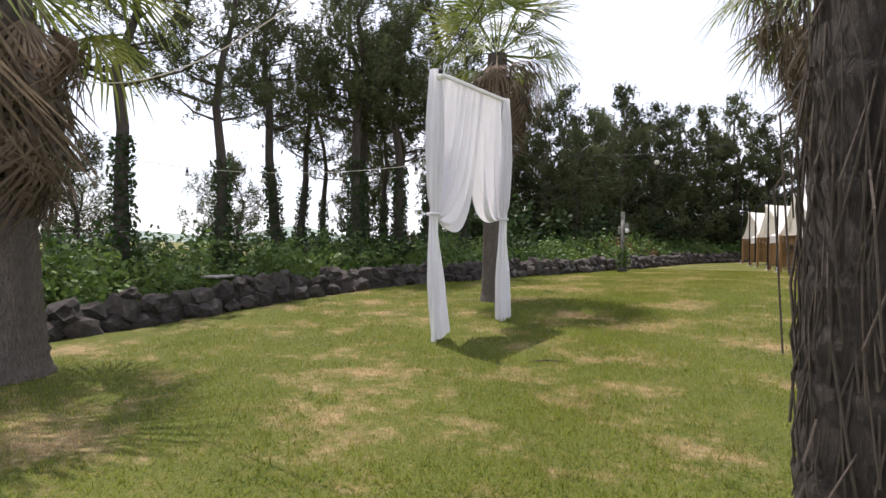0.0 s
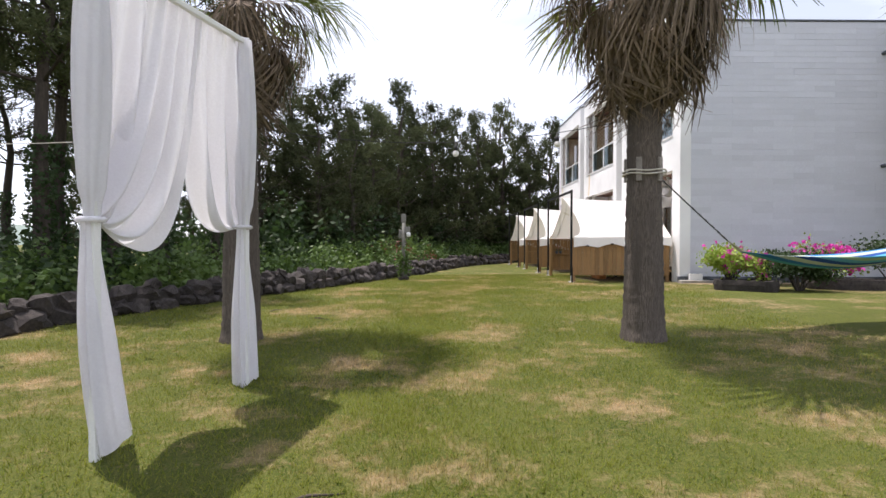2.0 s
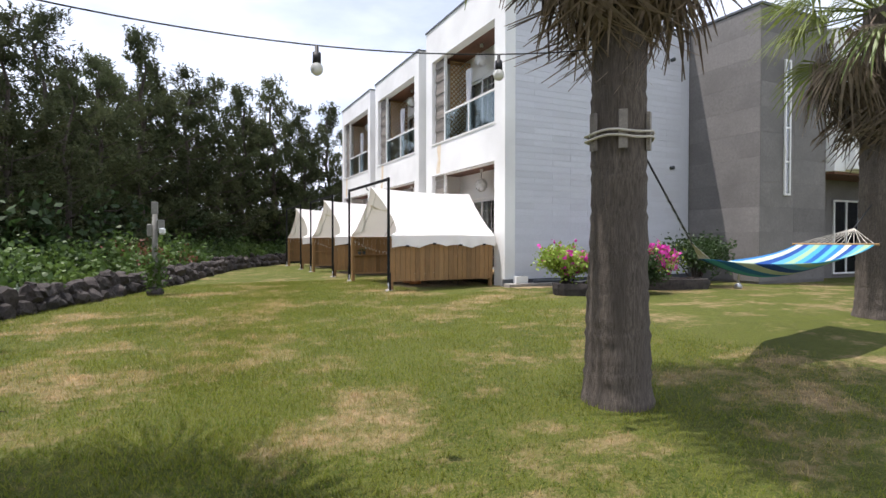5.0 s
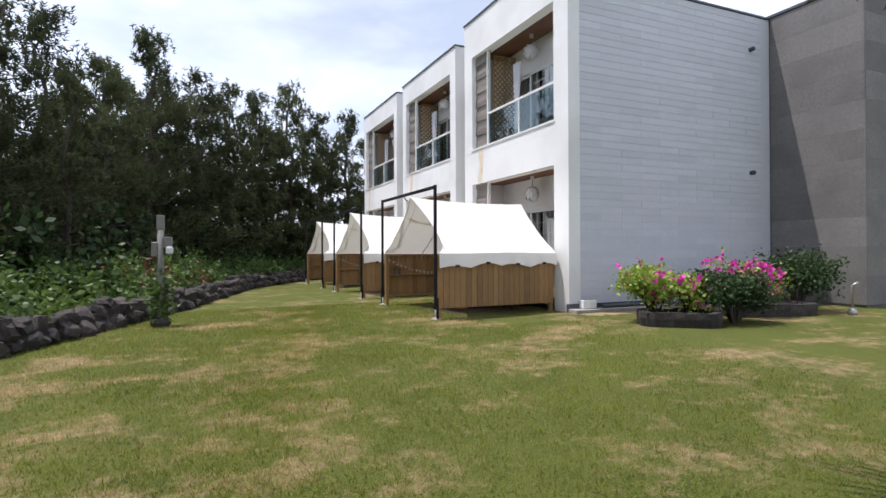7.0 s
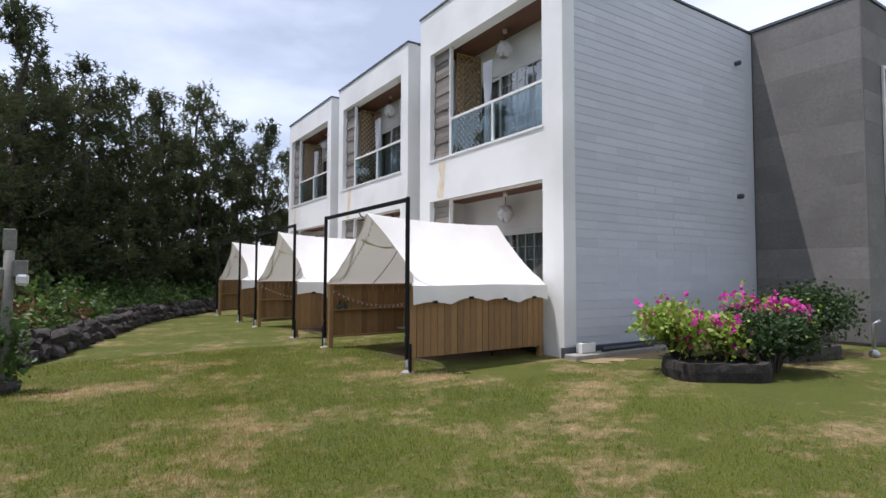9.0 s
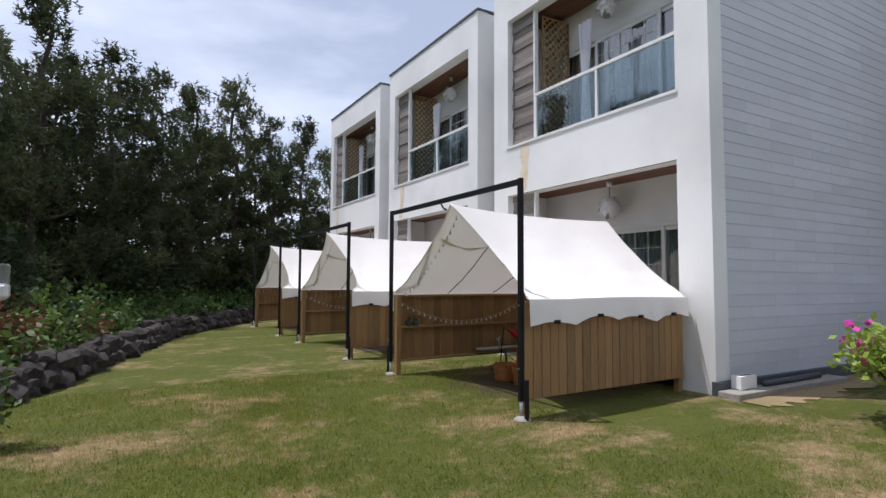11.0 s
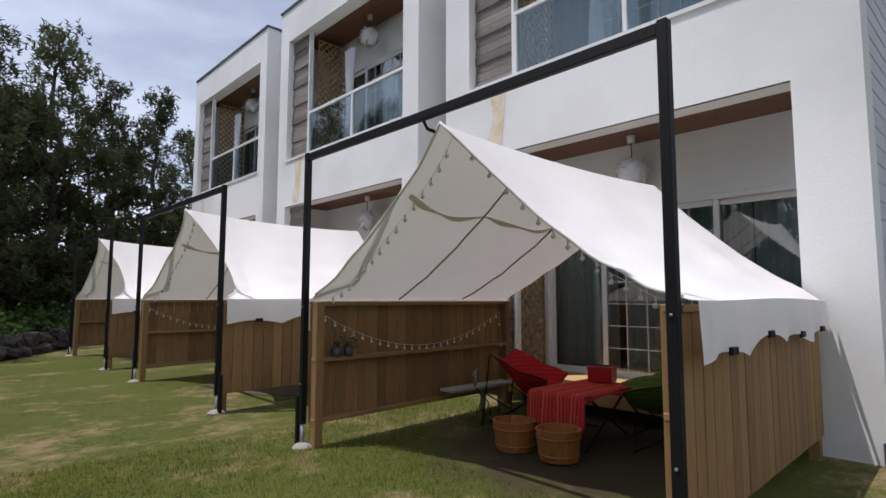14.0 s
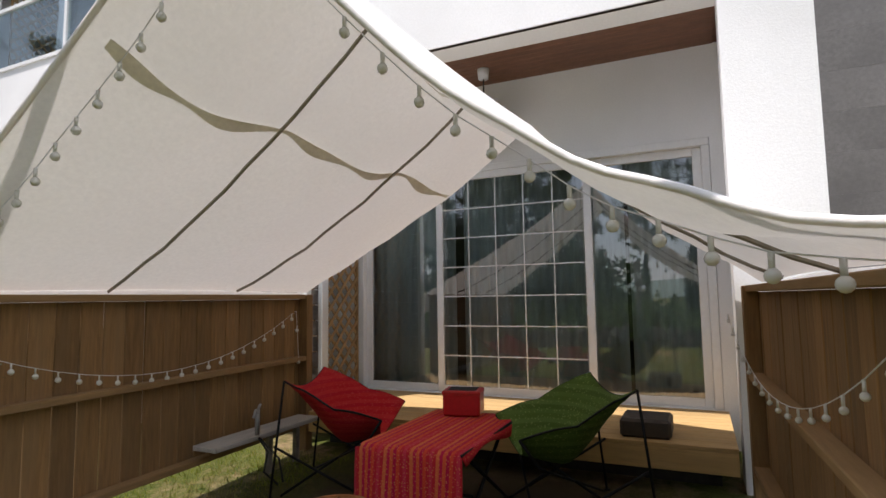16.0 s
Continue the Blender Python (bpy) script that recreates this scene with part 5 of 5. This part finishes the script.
# ---- gauze-draped arch ----
def gauze_arch():
    P1, P2 = Vector((-2.56, 6.60, 0)), Vector((-2.11, 8.36, 0))
    mid = (P1 + P2) / 2
    d = (P2 - P1)
    L = d.length
    g = ground(mid.x, mid.y)
    e = tagged(hub("draped_arch", mid.x, mid.y, g, math.degrees(math.atan2(d.y, d.x))), "white wooden arch draped with tied white gauze curtains", "arch")
    H = 3.60
    hl = L / 2
    s = Shape()
    for x in (-hl, hl):
        s.slab(x - .03, -.03, -.1, x + .03, .03, H, .004)
    s.slab(-hl, -.025, H - .05, hl, .025, H, .004)
    s.ob("frame", M_STUCCO, e)
    TIE = 1.68

    def curtain_fn(x_tie, x_start, x_free, sg, depth, low):
        def fn(u, v):
            # u: from the post to the free edge; v: from beam to tie
            top = Vector((x_start + (x_free - x_start) * u, .035, H + .01))
            tie = Vector((x_tie + sg * .07 * u, .05, TIE))
            ctrl = Vector((x_start + (x_free - x_start) * u - (x_start - x_tie) * .45 * (1 - u), .06, TIE - low * u + .35 * (1 - u)))
            p = top * (1 - v) ** 2 + ctrl * 2 * v * (1 - v) + tie * v * v
            fold = math.sin(u * depth + 1.2 * math.sin(v * 2.4)) * (.075 * math.sin(math.pi * min(1, v * 1.05)) + .016)
            n = .02 * math.sin(u * depth * 2.3 + v * 4) * (1 - v)
            return p + Vector((.03 * math.sin(u * depth * .7 + v * 5) * v * (1 - v), fold + n + .12 * math.sin(math.pi * v) * u, 0))
        return fn
    Shape().sheet(curtain_fn(-hl, -hl, -hl * .40, 1, 12, .25), 60, 40).ob("curtain", M_GAUZE, e, True)
    Shape().sheet(curtain_fn(-hl, -hl * .36, hl * .30, 1, 22, .95), 90, 40).ob("curtain", M_GAUZE, e, True)
    Shape().sheet(curtain_fn(hl, hl, hl * .22, -1, 20, .40), 80, 40).ob("curtain", M_GAUZE, e, True)
    for k, (x, sg) in enumerate(((-hl, 1), (hl, 1))):
        def tail(u, v):
            a = 2 * math.pi * u
            w = .05 + .055 * smooth01(v * 1.6) + .02 * v
            rr = w * (1 + .22 * math.sin(a * 5 + v * 2) + .12 * math.sin(a * 9))
            sway = (.16, .08)[k] * v * v
            return (x + rr * math.cos(a) * 1.15 + sway, .04 + rr * math.sin(a) * .7 + (-.04 if k == 0 else .0) * v, TIE - (TIE - .05) * v * (1 + .035 * math.sin(a * 2 + k)))
        Shape().sheet(tail, 64, 18).ob("curtain_tail", M_GAUZE, e, True)
        def upper(u, v):
            a = 2 * math.pi * u
            w = .075 + .045 * math.sin(math.pi * v) - .02 * (v > .93)
            rr = w * (1 + .15 * math.sin(a * 6 + v * 3))
            return (x + rr * math.cos(a), .02 + rr * math.sin(a) * .9, H + .01 + (TIE - H) * v)
        Shape().sheet(upper, 56, 18).ob("curtain_post_wrap", M_GAUZE, e, True)
        Shape().tube([(x + .085 * math.cos(i * .785), .03 + .075 * math.sin(i * .785), TIE) for i in range(9)], .022, 8).ob("tie", M_GAUZE, e, True)


gauze_arch()


# ---- festoon cables with bulbs ----
def festoon(a, b, dip, bulbs, lab, r=.045, thick=.007, mt=None):
    A, B = Vector(a), Vector(b)
    e = tagged(hub("festoon_cable", *a), lab, "festoon lights", group="festoon lights")
    pts = [(B - A) * (i / 24) + Vector((0, 0, sag(i / 24, dip))) for i in range(25)]
    Shape().tube(pts, thick, 6).ob("cable", mt or M_WIRE, e)
    for t in bulbs:
        p = (B - A) * t + Vector((0, 0, sag(t, dip)))
        Shape().tube([p, p - Vector((0, 0, .05)), p - Vector((0, 0, .05)), p - Vector((0, 0, .12))], [.012, .014, .028, .03], 10).ob("socket", M_WIRE, e, True)
        Shape().ball(p - Vector((0, 0, .16)), r, 12, 8).ob("bulb", M_BULB, e, True)


festoon((-2.9, 10.4, 3.2), (-11.0, 8.9, 3.2), .35, (.2, .4, .62, .85), "pale festoon cable with white bulbs running to the pines", .05, .005, M_ROPE)
festoon((-6.2, 3.9, 3.3), (1.0, 2.3, 4.6), 1.0, (), "pale rope line from the old palm to the dark palm", .05, .006, M_ROPE)
festoon((2.40, 10.28, 3.30), (-2.8, 10.5, 3.25), .26, (.17, .44), "thin festoon cable with bulbs between the palms", .045, .005)
festoon((-2.56, 6.60, 3.70), (1.0, 2.3, 5.2), .30, (.03,), "black cable from the arch to the dark palm", .05, .007)

# ---- camera pole by the stone wall ----
px, py = -1.36, 21.85
g = ground(px, py)
e = tagged(hub("utility_pole", px, py, g), "weathered grey pole with small fixtures and climbing leaves", "pole")
Shape().tube([(0, 0, -.1), (0, 0, 2.25)], [.075, .062], 12).ob("shaft", M_GREYP, e, True)
Shape().slab(-.075, -.075, 2.0, .075, .075, 2.3, .01).ob("cap_box", M_GREYP, e)
Shape().slab(.05, -.13, 1.62, .22, .06, 1.86, .02).slab(-.17, -.12, 1.45, -.05, .04, 1.75, .02).ob("lamp_housing", M_GREYP, e)
Shape().slab(.10, -.22, 1.50, .24, -.02, 1.66, .03).ob("floodlight", M_WHITE, e)
q = np.random.default_rng(9)
c = q.normal(0, 1, (500, 3)) * (.11, .11, .28) + (0, 0, .55)
new("creeper", quads("creeper", leaves(c, .10, q, .8, 1.4), M_LEAF)).parent = e
Shape().ball((0, 0, .08), .2, 10, 6, .7).ob("base_stone", M_ROCK, e)


# ---- flower beds by the building ----
def bed(x, y, w, d, h, turn, lab):
    s = Shape()
    n = 26
    for z, k in ((-.1, .94), (h * .55, 1.0), (h, .97), (h, .80), (h - .05, .76)):
        for i in range(n):
            a = 2 * math.pi * i / n
            ca, sa = math.cos(a), math.sin(a)
            q = (abs(ca) ** 4 + abs(sa) ** 4) ** -.25 * (1 + .07 * noise.noise(Vector((ca * 3, sa * 3, z * 4 + x))))
            s.v.append((w / 2 * ca * q * k, d / 2 * sa * q * k, z + .03 * noise.noise(Vector((ca * 4, sa * 4, x)))))
    for j in range(4):
        for i in range(n):
            s.f.append((j * n + i, j * n + (i + 1) % n, (j + 1) * n + (i + 1) % n, (j + 1) * n + i))
    s.f.append(tuple(range(4 * n, 5 * n)))
    o = s.ob("stone_planter", M_ROCK, smooth=False)
    o.matrix_basis = pose(x, y, ground(x, y), 0, 0, turn)
    tagged(o, lab, "planter", group="stone planters")


def shrub(x, y, z, w, h, material, n, size, lab, blooms=0, seed=1, high=0.6):
    n = int(n * 1.9)
    q = np.random.default_rng(seed)
    e = tagged(hub("shrub", x, y, z), lab, "shrub", group="garden shrubs")
    s = Shape()
    cl = []
    for i in range(14):
        a, l = q.uniform(0, 6.283), q.uniform(.2, .9)
        tip = Vector((math.cos(a) * w / 2 * l, math.sin(a) * w / 2 * l, h * q.uniform(.45, .95)))
        s.tube([(0, 0, -.1), tip * .45 + Vector((0, 0, .05)), tip], [.03, .018, .006], 6)
        cl.append(tip)
    s.ob("stems", M_BARK, e, True)
    P = np.array([tuple(t) for t in cl])
    c = P[q.integers(0, len(P), n)] + q.normal(0, 1, (n, 3)) * (w * .13, w * .13, h * .12)
    c[:, 2] = np.maximum(c[:, 2], .06)
    tagged(new("leaf", quads("leaf", leaves(c, size * 1.15, q, .8, 1.7), material)), kind="stuff").parent = e
    if blooms:
        c = P[q.integers(0, len(P), blooms)] + q.normal(0, 1, (blooms, 3)) * (w * .13, w * .13, h * .10) + (0, 0, h * .06)
        c = np.repeat(c, 5, 0) + q.normal(0, .012, (blooms * 5, 3))
        tagged(new("petal", quads("petal", leaves(c, .085, q, 1, 1.1), M_PINK)), kind="stuff").parent = e


bed(7.85, 16.95, 1.5, 1.0, .27, -36, "low dark rock edging of a flower bed")
bed(10.9, 17.35, 2.3, 1.0, .26, -14, "low dark rock edging of a flower bed")
shrub(7.75, 17.45, .52, 1.15, .95, M_LEAFY, 1300, .085, "lime green azalea with magenta blossoms in a rock bed", 60, 2)
shrub(8.30, 17.05, .50, 1.10, .80, M_LEAFY, 900, .08, "green azalea with magenta blossoms in a rock bed", 110, 3)
shrub(9.05, 16.65, .42, 1.35, .85, M_LEAFD, 3400, .07, "dense dark green conifer shrub beside the bed", 0, 4)
shrub(10.35, 17.40, .48, 1.25, 1.10, M_LEAFY, 600, .08, "azalea covered with bright magenta blossoms", 280, 5)
shrub(12.2, 17.5, .48, 1.7, 1.20, M_LEAFD, 1900, .08, "dull green loose shrub beside the wall", 0, 6)
e = tagged(hub("stand_pipe", 12.6, 16.5, ground(12.6, 16.5)), "pale bent garden water pipe", "pipe")
Shape().tube([(0, 0, -.05), (0, 0, .65), (.05, -.1, .72)], .03, 8).ball((0, 0, .05), .1, 8, 5).ob("body", M_STEEL, e, True)

# fallen frond and a few sticks on the lawn
for x, y, a in ((-.9, 6.0, 20), (-3.3, 13.4, 70), (-2.2, 12.2, -30)):
    o = Shape().tube([(-.2, 0, .01), (0, .02, .025), (.22, 0, .012)], [.004, .012, .003], 6).ob("fallen_stalk", M_VINE, smooth=True)
    o.matrix_basis = pose(x, y, ground(x, y), 0, 0, a)
    tagged(o, "dry straw-coloured palm stalk lying on the grass", "stick", group="fallen stalks")

# ---- cladding pieces ----
wall = tagged(Shape().box(FX + .33, Y0 + .012, .6, GX, Y0 + .036, 8.465).ob("wall_side", M_SIDING), "white side wall clad with lapped boards", "wall", kind="structure")
courses = 44
ch = (8.45 - .62) / courses
pl = Shape()
pl.add([(0, -.006, 0), (1.267, -.006, 0), (1.267, -.001, ch - .002), (0, -.001, ch - .002), (0, .012, 0), (1.267, .012, 0), (1.267, .012, ch - .0015), (0, .012, ch - .0015)],
       [(0, 1, 2, 3), (4, 7, 6, 5), (0, 4, 5, 1), (1, 5, 6, 2), (2, 6, 7, 3), (3, 7, 4, 0)])
full_panel = pl.mesh("siding_panel", M_SIDING)
half = Shape()
half.v, half.f = [(x * .5, y, z) for x, y, z in pl.v], pl.f
half_panel = half.mesh("siding_panel", M_SIDING)
x_left = FX + .005
tagged(Shape().box(FX + .001, Y0 - .016, .62, FX + .33, Y0, 9.12).ob("trim_corner", M_STUCCO), "white corner band of the building", "trim", kind="structure")
for j in range(courses):
    x = FX + .335
    i = 0
    while x < GX - .05:
        me, w = (half_panel, .635) if (j % 2 and i == 0) or x > 12.2 and GX - .04 - x < 1.2 else (full_panel, 1.27)
        if x + w > GX + .02:
            me, w = half_panel, .635
            if x + w > GX + .1:
                break
        piece("siding_panel", me, wall, pose(x, Y0, .62 + j * ch))
        x += w
        i += 1
grey = bpy.data.objects["wall_grey"]
gm = {}
rows, gh = 11, 8.0 / 11
for j in range(rows):
    for axis, total, n in ((1, 2.46, 1), (0, 3.1, 2)):
        wd = total / n
        if (axis,) not in gm:
            gm[(axis,)] = Shape().slab(0, 0, .001, wd - .003, .03, gh - .001, .002).mesh("stone_panel", M_CONC)
        for i in range(n):
            m = pose(GX + i * wd, GY0, .5 + j * gh) if axis == 0 else pose(GX, GY0 + total - i * wd - .004, .5 + j * gh, 0, 0, -90)
            piece("stone_panel", gm[(axis,)], grey, m)
